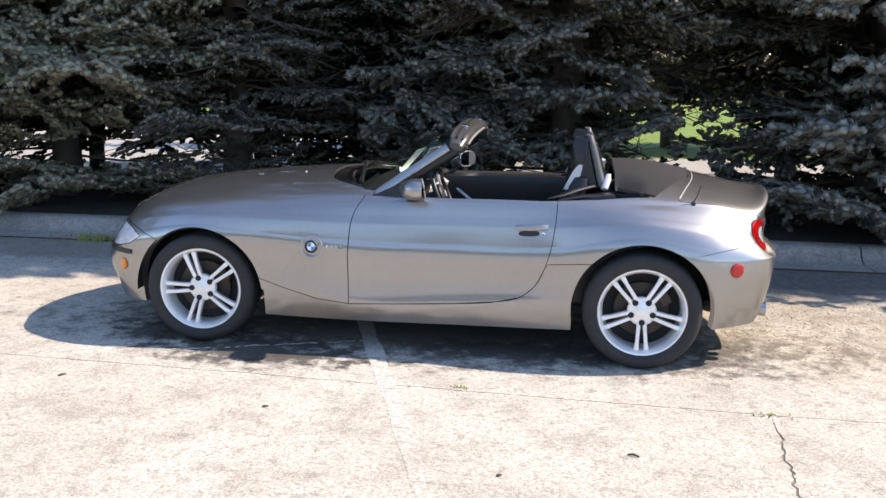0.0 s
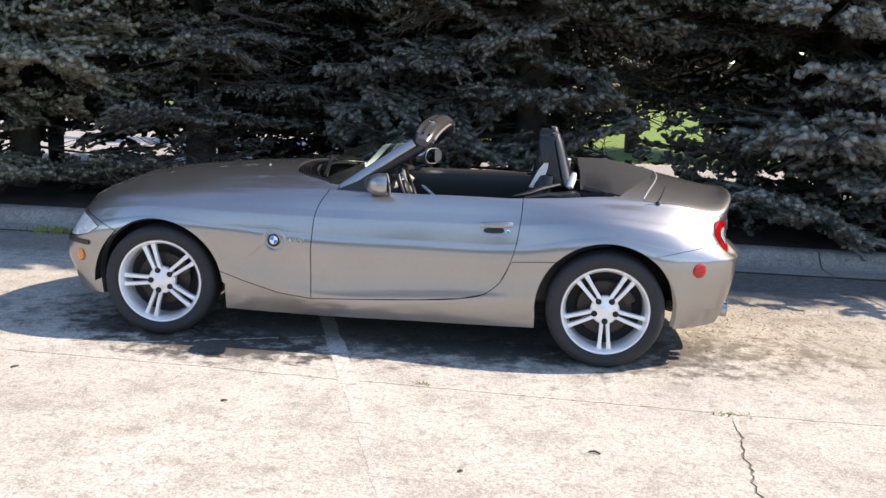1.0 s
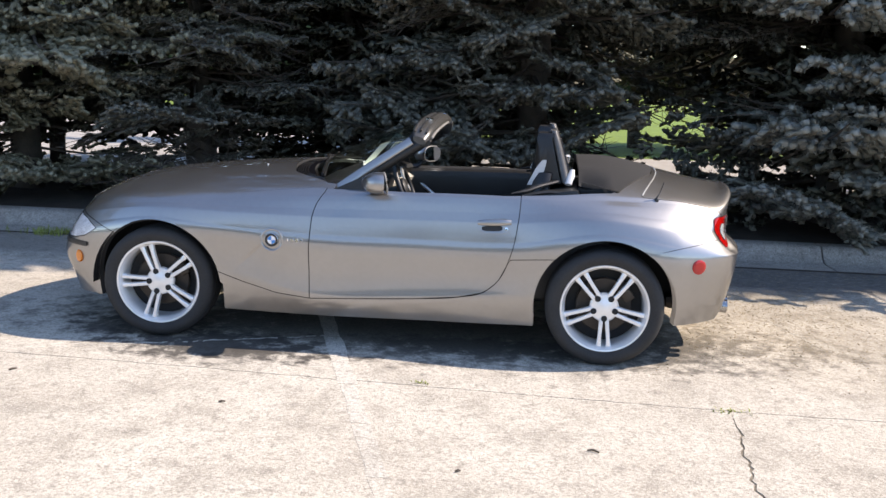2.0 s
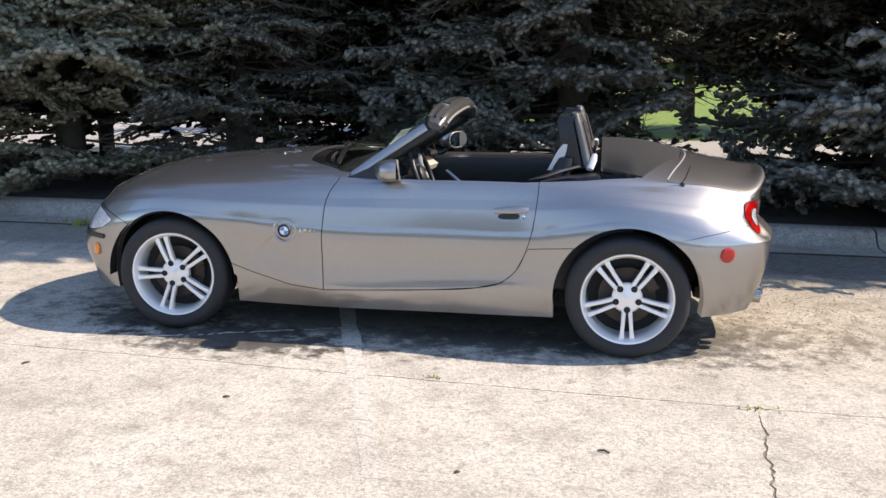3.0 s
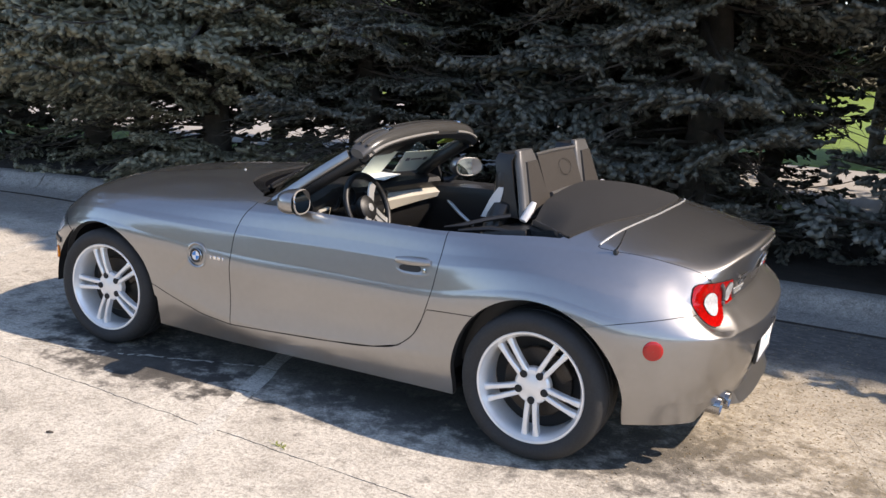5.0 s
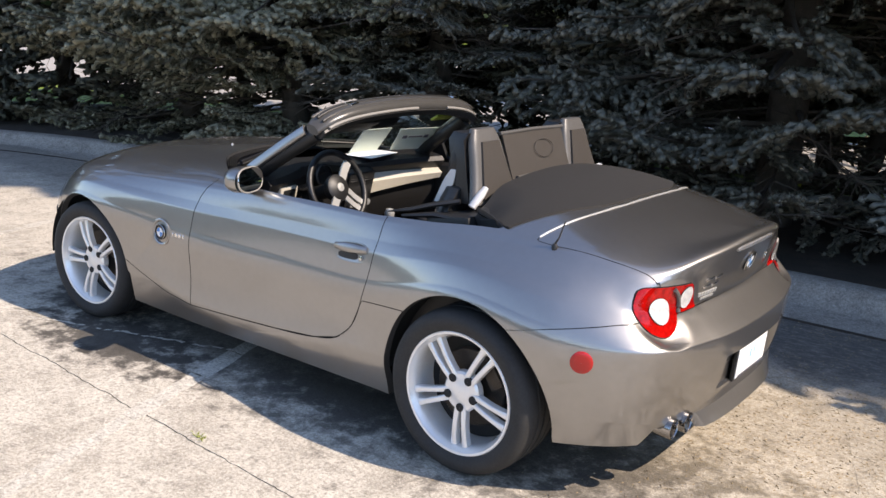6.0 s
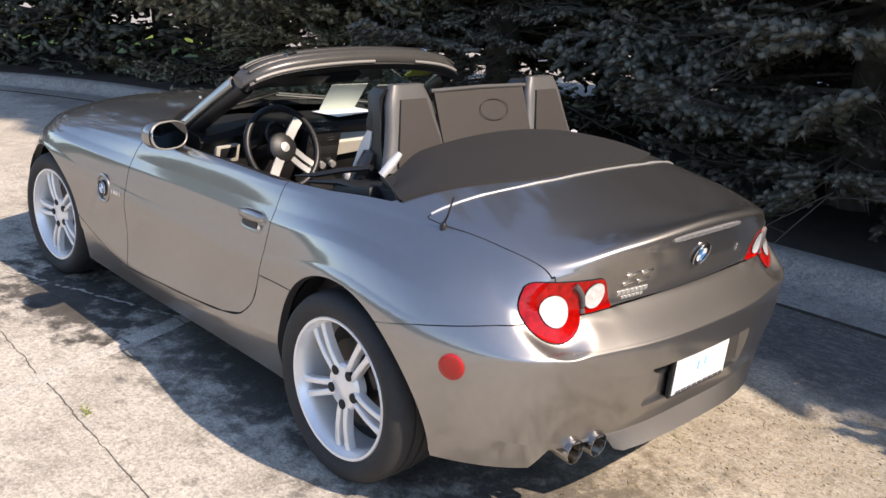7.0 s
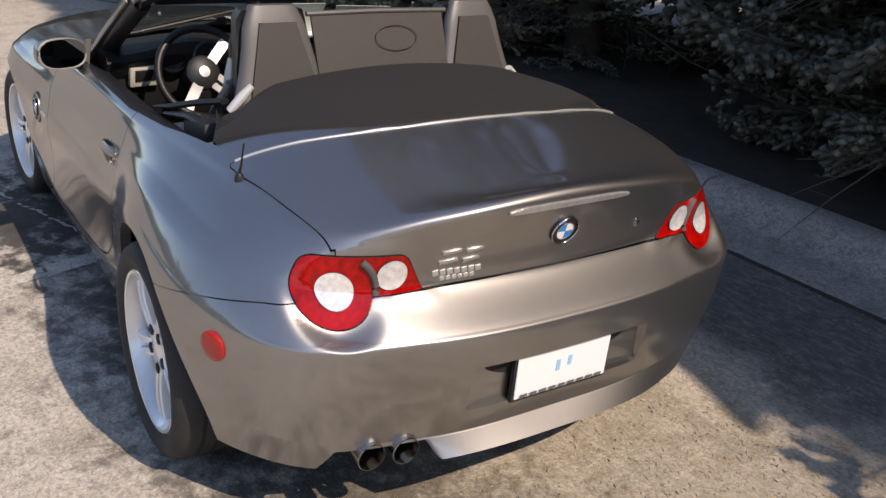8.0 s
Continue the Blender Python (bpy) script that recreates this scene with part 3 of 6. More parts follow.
def stand(p, n, up=(0, 0, 1)):
    """A pose at p whose z is the normal n and whose y points up."""
    n = Vector(n).normalized()
    x = Vector(up).cross(n).normalized()
    y = n.cross(x)
    return Matrix(((x.x, y.x, n.x, p[0]), (x.y, y.y, n.y, p[1]), (x.z, y.z, n.z, p[2]), (0, 0, 0, 1)))


def dot(name, c, r, material, label, dome=0.006, n=24, squash=1.0):
    """A low dome on the flank, on both sides."""
    p, nn = c
    for sg in (1, -1):
        bm = bmesh.new()
        lathe(bm, [(r, -0.006), (r, dome * 0.45), (r * 0.93, dome * 0.8), (r * 0.6, dome), (0.0006, dome * 1.05)], n)
        bmesh.ops.transform(bm, matrix=Matrix.Diagonal((squash, 1, 1, 1)), verts=bm.verts[:])
        m = stand((p.x, p.y * sg, p.z), (nn.x, nn.y * sg, nn.z))
        bmesh.ops.transform(bm, matrix=m, verts=bm.verts[:])
        bmesh.ops.recalc_face_normals(bm, faces=bm.faces[:])
        part(name, bm, material, car, label)


dot("side_reflector", on_side(1.724, 0.56), 0.039, REDM, "round red side reflector", 0.007, 28)
pf = on_side(-1.775, 0.416)
pf = (pf[0] + Vector((0.004, 0, 0)), Vector((-0.50, -0.86, 0.05)).normalized())
dot("side_marker", (pf[0] + pf[1] * 0.005, pf[1]), 0.036, AMBER, "oval amber side marker", 0.007, 24, 0.8)


def roundel(m, r, parent):
    """A round badge: chrome rim, black ring and blue and white quarters."""
    bm = bmesh.new()
    lathe(bm, [(r, -0.004), (r, 0.004), (r * 0.95, 0.0065), (r * 0.90, 0.0065), (r * 0.88, 0.0035), (0.0005, 0.0035)], 32, m)
    badge = part("badge", bm, BLACKP, parent, "round badge with blue and white quarters")
    bm = bmesh.new()
    lathe(bm, [(r * 1.0, 0.003), (r * 1.0, 0.006), (r * 0.965, 0.0075), (r * 0.94, 0.006)], 32, m)
    part("rim", bm, CHROME, badge, "chrome ring")
    for q in range(4):
        bm = bmesh.new()
        c = bm.verts.new((0, 0, 0.0052))
        arc = [bm.verts.new((r * 0.60 * math.cos(a), r * 0.60 * math.sin(a), 0.0046)) for a in np.linspace(q * math.pi / 2, (q + 1) * math.pi / 2, 9)]
        for a, b in zip(arc, arc[1:]):
            bm.faces.new((c, a, b))
        bmesh.ops.transform(bm, matrix=m, verts=bm.verts[:])
        part("quarter", bm, WHITEP if q % 2 == 0 else BLUEP, badge)
    bm = bmesh.new()
    lathe(bm, [(r * 0.64, 0.004), (r * 0.64, 0.0056), (r * 0.60, 0.0056), (r * 0.60, 0.004)], 32, m)
    part("inner_ring", bm, CHROME, badge)
    return badge


for sg in (1, -1):
    p, nn = on_side(-0.575, 0.595)
    mm = stand((p.x, p.y * sg, p.z), (nn.x, nn.y * sg, nn.z))
    bm = bmesh.new()
    lathe(bm, [(0.066, -0.004), (0.066, 0.001), (0.060, 0.0035), (0.054, 0.001), (0.054, -0.004)], 40, mm)
    part("badge_surround", bm, PAINT, car)
    roundel(mm @ Matrix.Translation((0, 0, 0.002)), 0.037, car)
    # small chrome characters behind the badge, as plain bars
    for k, w in enumerate((0.008, 0.018, 0.018, 0.008)):
        xx = -0.487 + k * 0.025
        p, nn = on_side(xx, 0.597)
        bm = bmesh.new()
        rbox(bm, (w, 0.019, 0.005), stand((p.x, p.y * sg, p.z), (nn.x, nn.y * sg, nn.z)), 0.0015, 1)
        part("badge_bar", bm, CHROME, car)
    # door handle
    h, nh = on_side(0.645, 0.724)
    m = stand((h.x, h.y * sg, h.z), (nh.x, nh.y * sg, nh.z)) @ pose(0, 0, 0, 0, 0, 3 * sg)
    bm = bmesh.new()
    ring = []
    for t in np.linspace(0, 2 * math.pi, 28, endpoint=False):
        cx, cy = math.cos(t), math.sin(t)
        ring.append((0.094 * math.copysign(abs(cx) ** 0.6, cx), 0.042 * math.copysign(abs(cy) ** 0.75, cy) * (1 + 0.10 * cx)))
    loft(bm, [[(x, y, -0.004) for x, y in ring], [(x, y, 0.0012) for x, y in ring], [(x * 0.97, y * 0.94, 0.002) for x, y in ring], [(x * 0.92, y * 0.82, 0.0002) for x, y in ring]])
    bmesh.ops.transform(bm, matrix=m, verts=bm.verts[:])
    handle = part("door_handle", bm, PAINT, car, "body-coloured pull handle")
    bm = bmesh.new()
    loft(bm, [[(x * 0.60 - 0.014, y * 0.36 - 0.013, 0.001) for x, y in ring], [(x * 0.58 - 0.014, y * 0.34 - 0.013, 0.0025) for x, y in ring]])
    bmesh.ops.transform(bm, matrix=m, verts=bm.verts[:])
    part("recess", bm, BLACKP, handle, "dark finger recess")
    bm = bmesh.new()
    rows = []
    for t in np.linspace(-1, 1, 13):
        zc = 0.003 + 0.013 * (1 - abs(t) ** 3)
        hh = 0.012 + 0.006 * (1 - t * t)
        rows.append([(0.090 * t, 0.018 + hh * math.cos(a), zc + 0.007 * math.sin(a)) for a in np.linspace(0, 2 * math.pi, 10, endpoint=False)])
    loft(bm, rows)
    bmesh.ops.transform(bm, matrix=m, verts=bm.verts[:])
    part("grip", bm, PAINT, handle)
    if sg == 1:
        bm = bmesh.new()
        lathe(bm, [(0.0085, 0.003), (0.0085, 0.009), (0.0005, 0.0095)], 16, m @ Matrix.Translation((0.064, -0.016, 0)))
        part("lock", bm, CHROME, handle, "chrome lock cylinder")

# ---- tail: badge, plate, brake light, lettering bars, exhaust ----
p, nn = on_tail(0, 0.803)
roundel(stand(p + nn * 0.002, nn), 0.041, car)


def tail_box(name, y, z, w, h, d, material, label="", out=0.0, bev=0.002, slant=0.0, parent=None):
    p, nn = on_tail(y, z)
    bm = bmesh.new()
    rbox(bm, (w, h, d), stand(p + nn * out, nn) @ pose(0, 0, 0, 0, 0, slant), bev, 2)
    return part(name, bm, material, parent or car, label)


for y, w, s in ((-.314, .050, 8), (-.254, .046, 8)):
    tail_box("badge_plate", y, .788, w, .012, 0.008, CHROME, "plain chrome badge piece", 0.001, 0.002, s)
    tail_box("badge_plate", y - 0.004, .760, w, .013, 0.008, CHROME, "plain chrome badge piece", 0.001, 0.002, s)
for k in range(7):
    tail_box("badge_bar", -.345 + k * 0.0190, .730, 0.0150, 0.015, 0.004, SILVER, "small silver sticker letter bar", 0.001, 0.001, 10)
for k in range(6):
    tail_box("badge_bar", -.325 + k * 0.0160, .713, 0.0125, 0.009, 0.003, SILVER, "small silver sticker letter bar", 0.001, 0.001, 10)
tail_box("lock", .279, .766, 0.020, 0.020, 0.010, CHROME, "chrome boot lock", 0.001, 0.007)
tail_box("lock_cap", .270, .782, 0.013, 0.013, 0.009, CHROME, "chrome lock cover", 0.001, 0.005)
bm = bmesh.new()
rows = []
for y in np.linspace(-.188, .188, 19):
    e = 1 - 0.55 * (abs(y) / 0.188) ** 8
    p, nn = on_tail(y, .883 - 0.12 * y * y)
    m = stand(p, nn)
    rows.append([m @ Vector((0, b * e, d)) for b, d in ((-0.010, -0.004), (-0.010, 0.003), (-0.007, 0.0055), (0.007, 0.0055), (0.010, 0.003), (0.010, -0.004))])
loft(bm, rows)
part("high_brake_light", bm, LENSG, car, "clear high brake light strip")

# number plate in its recess
px = 2.010
bm = bmesh.new()
rbox(bm, (0.014, 0.318, 0.168), pose(px - 0.004, 0.0, 0.452, 0, 4, 0), 0.004)
plate = part("number_plate_holder", bm, BLACKP, car, "black plate holder")
bm = bmesh.new()
rbox(bm, (0.004, 0.304, 0.152), pose(px + 0.006, 0.0, 0.454, 0, 4, 0), 0.0015, 1)
sheet = part("number_plate", bm, PAPER, plate, "white plate with faint blue marks")
for y, z, h in ((-.020, .452, .034), (.018, .458, .030)):
    bm = bmesh.new()
    rbox(bm, (0.002, 0.013, h), pose(px + 0.0088, y, z, 0, 4, 0), 0.0005, 1)
    part("mark", bm, PRINTB, plate)
for k in range(9):
    bm = bmesh.new()
    rbox(bm, (0.002, 0.022, 0.008), pose(px + 0.0088, -0.125 + k * 0.031, 0.389, 0, 4, 0), 0.0005, 1)
    part("mark", bm, INK, plate)

# exhaust
for y, x0 in ((-0.520, 1.930), (-0.432, 1.946)):
    bm = bmesh.new()
    lathe(bm, [(0.030, -0.15), (0.036, -0.11), (0.038, -0.005), (0.038, 0.0), (0.036, 0.001), (0.034, -0.006), (0.031, -0.11), (0.0005, -0.112)], 28, pose(x0 + 0.014, y, 0.283, 0, 93, 0))
    part("exhaust_pipe", bm, PIPE, car, "chrome tailpipe, sooty inside")
bm = bmesh.new()
rbox(bm, (0.22, 0.40, 0.08), pose(1.70, -0.42, 0.31), 0.035)
part("silencer", bm, STEEL, car, "dull steel silencer")
# silver bead added to draw the glint along the boot lid's front edge
bm = bmesh.new()
pts = []
for y in np.linspace(-0.655, 0.60, 41):
    x = float(lid_front(np.array(y))) - 0.001
    d = ((GRID[..., 0] - x) ** 2 + (GRID[..., 1] + abs(y)) ** 2 + np.where(GV[None, :] < 5, 9, 0)).ravel()
    best = np.argsort(d)[:6]
    wt = 1 / (d[best] + 1e-6)
    pts.append((x, y, float((GRID.reshape(-1, 3)[best, 2] * wt).sum() / wt.sum()) + 0.001))
tube(bm, pts, 0.0042, 8)
part("lid_glint", bm, SILVER, car, "silver bead added for the glint along the boot lid's front edge")

# aerial
d = (GRID[..., 0] - 1.500) ** 2 + (GRID[..., 1] + 0.672) ** 2 + np.where(GV[None, :] < 4.6, 9, 0)
az = float(GRID.reshape(-1, 3)[np.argmin(d.ravel()), 2])
bm = bmesh.new()
lathe(bm, [(0.012, -0.01), (0.012, 0.003), (0.007, 0.012), (0.0005, 0.014)], 14, pose(1.500, -0.672, az))
aerial = part("aerial", bm, BLACKP, car, "short black aerial")
bm = bmesh.new()
tube(bm, [(1.500, -0.672, az + 0.01), (1.514, -0.671, 0.92), (1.533, -0.669, 0.980)], (0.0045, 0.0032, 0.0024), 8)
part("whip", bm, BLACKP, aerial)

# ---- wheels ----
R_TYRE, R_RIM = 0.317, 0.234


def wheel_at(x, y, turn, sg, width, steer=0.0):
    """Wheel > tyre, rim, spokes, cap, bolts, brake disc; its outer face towards y * sg."""
    hub = new("wheel")
    hub.parent = car
    tagged(hub, "five double-spoke silver alloy wheel with black tyre")
    m0 = Matrix.Translation((x, y, R_TYRE)) @ pose(0, 0, 0, 0, 0, steer) @ pose(0, 0, 0, 90 * sg, 0, 0)
    w = width / 2
    bm = bmesh.new()
    lathe(bm, [(R_RIM - 0.004, w * 0.80), (R_RIM + 0.006, w * 0.90), (R_RIM + 0.03, w * 0.99), (R_TYRE - 0.035, w * 1.0), (R_TYRE - 0.014, w * 0.90), (R_TYRE - 0.004, w * 0.74),
               (R_TYRE - 0.0005, w * 0.5), (R_TYRE - 0.0005, w * 0.40), (R_TYRE - 0.008, w * 0.38), (R_TYRE - 0.008, w * 0.32), (R_TYRE, w * 0.30), (R_TYRE, w * 0.05),
               (R_TYRE - 0.008, w * 0.04), (R_TYRE - 0.008, -w * 0.04), (R_TYRE, -w * 0.05), (R_TYRE, -w * 0.3), (R_TYRE - 0.008, -w * 0.32), (R_TYRE - 0.008, -w * 0.38),
               (R_TYRE, -w * 0.40), (R_TYRE - 0.004, -w * 0.74), (R_TYRE - 0.03, -w), (R_RIM, -w * 0.85)], 72, m0)
    bmesh.ops.recalc_face_normals(bm, faces=bm.faces[:])
    part("tyre", bm, TYRE, hub, "black worn tyre")
    bm = bmesh.new()
    f = w * 0.86
    lathe(bm, [(R_RIM + 0.002, f - 0.01), (R_RIM + 0.004, f), (R_RIM, f + 0.005), (R_RIM - 0.008, f + 0.003), (R_RIM - 0.014, f - 0.010), (R_RIM - 0.022, f - 0.022), (R_RIM - 0.026, f - 0.06),
               (R_RIM - 0.030, -w * 0.7), (R_RIM, -w * 0.85)], 72, m0)
    bmesh.ops.recalc_face_normals(bm, faces=bm.faces[:])
    part("rim", bm, RIM, hub)
    face = f - 0.012
    rows_of = lambda t: (0.070 + t * (R_RIM - 0.012 - 0.070))
    for k in range(5):
        a0 = radians(turn) + k * 2 * math.pi / 5
        for side in (-1, 1):
            bm = bmesh.new()
            rows = []
            for t in np.linspace(0, 1, 9):
                r = 0.050 + t * (R_RIM - 0.016 - 0.050)
                off = side * (0.0142 + 0.0125 * t)
                wid = 0.0112 - 0.0012 * math.sin(math.pi * t) + 0.003 * max(0, t - 0.75) * 4
                top = face - 0.018 + 0.012 * math.sin(math.pi * (0.15 + 0.75 * t)) + 0.006 * t
                rows.append([(r, off - wid, top - 0.030), (r, off - wid, top - 0.004), (r, off - wid * 0.6, top), (r, off + wid * 0.6, top), (r, off + wid, top - 0.004), (r, off + wid, top - 0.030)])
            loft(bm, rows)
            bmesh.ops.transform(bm, matrix=m0 @ pose(0, 0, 0, 0, 0, math.degrees(a0)), verts=bm.verts[:])
            part("spoke", bm, RIM, hub)
    bm = bmesh.new()
    lathe(bm, [(0.078, face - 0.05), (0.078, face - 0.022), (0.070, face - 0.0135), (0.040, face - 0.011), (0.034, face - 0.008), (0.0005, face - 0.006)], 40, m0)
    bmesh.ops.recalc_face_normals(bm, faces=bm.faces[:])
    part("centre_cap", bm, RIM, hub)
    for k in range(5):
        a = radians(turn) + (k + 0.5) * 2 * math.pi / 5 + math.pi / 5
        bm = bmesh.new()
        lathe(bm, [(0.0165, face - 0.03), (0.0165, face - 0.0082), (0.0150, face - 0.0070), (0.0005, face - 0.0068)], 16, m0 @ Matrix.Translation((0.060 * math.cos(a), 0.060 * math.sin(a), 0)))
        part("wheel_bolt", bm, SHELL, hub, "dark wheel bolt")
    bm = bmesh.new()
    lathe(bm, [(0.06, face - 0.075), (0.145, face - 0.075), (0.15, face - 0.080), (0.15, face - 0.098), (0.06, face - 0.10)], 48, m0)
    part("brake_disc", bm, STEEL, hub, "brown-grey brake disc")
    bm = bmesh.new()
    lathe(bm, [(0.0005, face - 0.11), (R_RIM - 0.03, face - 0.11)], 40, m0)
    part("backing_plate", bm, SHELL, hub)
    bm = bmesh.new()
    rbox(bm, (0.10, 0.06, 0.05), m0 @ pose(0, 0, 0, 0, 0, 35) @ Matrix.Translation((0.135, 0, face - 0.07)) @ pose(0, 0, 0, 0, 0, 90), 0.012)
    part("brake_caliper", bm, STEEL, hub)


for x, y, turn in ((-1.2475, -0.716, 109), (1.2475, -0.765, -88)):
    wheel_at(x, y, turn, 1, 0.225 if x < 0 else 0.235, 4 if x < 0 else 0)
    wheel_at(x, -y, turn + 20, -1, 0.225 if x < 0 else 0.235, 4 if x < 0 else 0)
# dark wheel wells
for x in AXLES:
    for sg in (-1, 1):
        bm = bmesh.new()
        ring0 = [(x + 0.385 * math.cos(a), sg * 0.80, 0.305 + 0.385 * math.sin(a)) for a in np.linspace(-0.03, math.pi + 0.03, 24)]
        ring1 = [(px_, sg * 0.52, pz) for px_, _, pz in ring0]
        va, vb = [bm.verts.new(q) for q in ring0], [bm.verts.new(q) for q in ring1]
        for k in range(23):
            bm.faces.new((va[k], va[k + 1], vb[k + 1], vb[k]))
        bm.faces.new(vb)
        part("wheel_well", bm, SHELL, car, "black wheel-arch liner")
bm = bmesh.new()
rbox(bm, (1.72, 1.56, 0.02), pose(0, 0, 0.20), 0.005)
part("floor_pan", bm, SHELL, car)
bm = bmesh.new()
rbox(bm, (0.30, 0.86, 0.02), pose(1.74, 0, 0.35), 0.005)
part("floor_pan", bm, SHELL, car)
bm = bmesh.new()
rbox(bm, (0.24, 0.86, 0.02), pose(-1.72, 0, 0.25), 0.005)
part("floor_pan", bm, SHELL, car)

# ---- windscreen, header, mirrors, wipers ----
def screen_pt(s, t, lift=0.0):
    """Point of the windscreen: s from left (-1) to right (1), t from the base (0) to the header (1)."""
    bx, bz, by = -0.475 + 0.20 * abs(s) ** 2.2, 0.955 - 0.105 * s * s, 0.655 * s
    tx, tz, ty = 0.196 - 0.035 * abs(s) ** 2.5, 1.232 - 0.045 * s * s - 0.036 * abs(s) ** 7, 0.58 * s
    bow = math.sin(math.pi * t) * 0.03 * (1 - 0.85 * s ** 4)
    nrm = Vector((-0.45, 0.35 * s, 0.82)).normalized()
    return Vector((bx + t * (tx - bx), by + t * (ty - by), bz + t * (tz - bz))) + nrm * (bow + lift)


bm = bmesh.new()
gv = [[bm.verts.new(screen_pt(s, t)) for s in np.linspace(-0.965, 0.965, 25)] for t in np.linspace(-0.09, 0.98, 14)]
for a, b in zip(gv, gv[1:]):
    for k in range(24):
        bm.faces.new((a[k], a[k + 1], b[k + 1], b[k]))
screen = part("windscreen", bm, GLASS, car, "clear raked windscreen")
screen.visible_shadow = False
for sg in (-1, 1):
    bm = bmesh.new()
    pts = [screen_pt(sg, t) for t in np.linspace(-0.06, 0.98, 11)]
    rows = []
    for i, q in enumerate(pts):
        d = (pts[min(i + 1, 10)] - pts[max(i - 1, 0)]).normalized()
        n = Vector((-0.12, 0.93 * sg, 0.32))
        n = (n - d * n.dot(d)).normalized()
        broad = n.cross(d)
        wd = 0.029 - 0.004 * i / 10
        rows.append([q + broad * (wd * math.copysign(abs(math.cos(a)) ** 0.45, math.cos(a))) + n * (0.010 * math.copysign(abs(math.sin(a)) ** 0.6, math.sin(a)) + 0.004 * math.cos(a) ** 2 * -1) for a in np.linspace(0, 2 * math.pi, 16, endpoint=False)])
    loft(bm, rows)
    part("windscreen_pillar", bm, PAINT, car, "body-coloured windscreen pillar")
    bm = bmesh.new()
    tube(bm, [screen_pt(sg * 0.96, t, -0.036) + Vector((0.026, 0, 0)) for t in np.linspace(-0.02, 0.98, 9)], 0.034, 12)
    part("pillar_trim", bm, BLACKP, car, "black inner pillar trim")


def header_row(s):
    """Section of the padded header at s across the car."""
    c = screen_pt(s, 1.0)
    c = c + Vector((0.030, 0, 0.010 * (1 - abs(s) ** 8)))
    e = 1 - 0.42 * abs(s) ** 10
    sec = [(0.006 + 0.060 * e * math.copysign(abs(math.cos(a)) ** 0.85, math.cos(a)), -0.002 + 0.034 * e * math.copysign(abs(math.sin(a)) ** 0.8, math.sin(a)) - 0.010 * math.cos(a)) for a in np.linspace(0, 2 * math.pi, 24, endpoint=False)]
    return [(c.x + a, c.y, c.z + b) for a, b in sec]


bm = bmesh.new()
ss = np.linspace(-1.0, 1.0, 41)
rows = [header_row(s) for s in ss]
loft(bm, rows)
header = part("screen_header", bm, SEAL, car, "padded grey windscreen header with seals")
for k, (a, b) in enumerate(((-0.030, 0.038), (0.004, 0.041), (0.038, 0.030))):
    bm = bmesh.new()
    pts = []
    for s in np.linspace(-0.95, 0.95, 41):
        c = screen_pt(s, 1.0)
        pts.append((c.x + 0.03 + a, c.y, c.z + b - 0.010 * abs(s) ** 8))
    tube(bm, pts, 0.007, 8)
    part("seal_bead", bm, SEAL if k != 1 else BLACKP, header, "rubber seal bead")
bm = bmesh.new()
pts = []
for s in np.linspace(-0.93, 0.05, 19):
    c = screen_pt(s, 1.0)
    pts.append((c.x + 0.03 + 0.066, c.y, c.z - 0.010))
tube(bm, pts, 0.007, 8)
part("trim_strip", bm, TRIMG, header, "pale trim strip under the header")
bm = bmesh.new()
pts = []
for s in np.linspace(0.45, 0.93, 11):
    c = screen_pt(s, 1.0)
    pts.append((c.x + 0.03 + 0.066, c.y, c.z - 0.010))
tube(bm, pts, 0.007, 8)
part("trim_strip", bm, TRIMG, header)
# black lining that closes the header from below
bm = bmesh.new()
rows = []
for s in np.linspace(-0.97, 0.97, 33):
    c = screen_pt(s, 1.0)
    rows.append([(c.x + 0.03 + a, c.y, c.z + b) for a, b in ((-0.062, -0.006), (-0.050, -0.040), (-0.010, -0.052), (0.045, -0.046), (0.066, -0.022), (0.060, -0.012), (0.0, -0.012))])
loft(bm, rows)
part("header_lining", bm, BLACKP, header, "black lining under the header")
for s in (-0.62, 0.68):
    c = screen_pt(s, 1.0)
    bm = bmesh.new()
    rbox(bm, (0.040, 0.050, 0.012), pose(c.x + 0.040, c.y, c.z + 0.043, -8 if s > 0 else 8, 6, 0), 0.004)
    catch = part("latch_plate", bm, CHROME, header, "chrome roof latch plate")
    bm = bmesh.new()
    rbox(bm, (0.018, 0.022, 0.006), pose(c.x + 0.040, c.y, c.z + 0.0495, -8 if s > 0 else 8, 6, 0), 0.002)
    part("latch_hole", bm, SHELL, catch)
# black visor, and a lime panel added for the sunlit lawn behind the glass
for y0, material, label, name in ((-0.30, BLACKP, "black sun visor folded up", "header_panel"), (0.43, LIME, "small lime panel added for lawn seen past the windscreen", "header_panel")):
    bm = bmesh.new()
    rbox(bm, (0.012, 0.15 if y0 > 0 else 0.36, 0.055 if y0 > 0 else 0.10), pose(0.135 if y0 > 0 else 0.14, y0, 1.142 if y0 > 0 else 1.135, 0, 60, 0), 0.005)
    part(name, bm, material, car, label)
bm = bmesh.new()
rows = []
for t in np.linspace(-1, 1, 13):
    h = 0.036 * (1 - abs(t) ** 4) ** 0.5 + 0.002
    rows.append([(0.105 + 0.018 * math.cos(a), -0.02 + 0.115 * t, 1.15 + h * math.sin(a)) for a in np.linspace(0, 2 * math.pi, 14, endpoint=False)])
loft(bm, rows)
tube(bm, [(0.10, -0.02, 1.16), (0.10, -0.02, 1.215)], 0.014, 8)
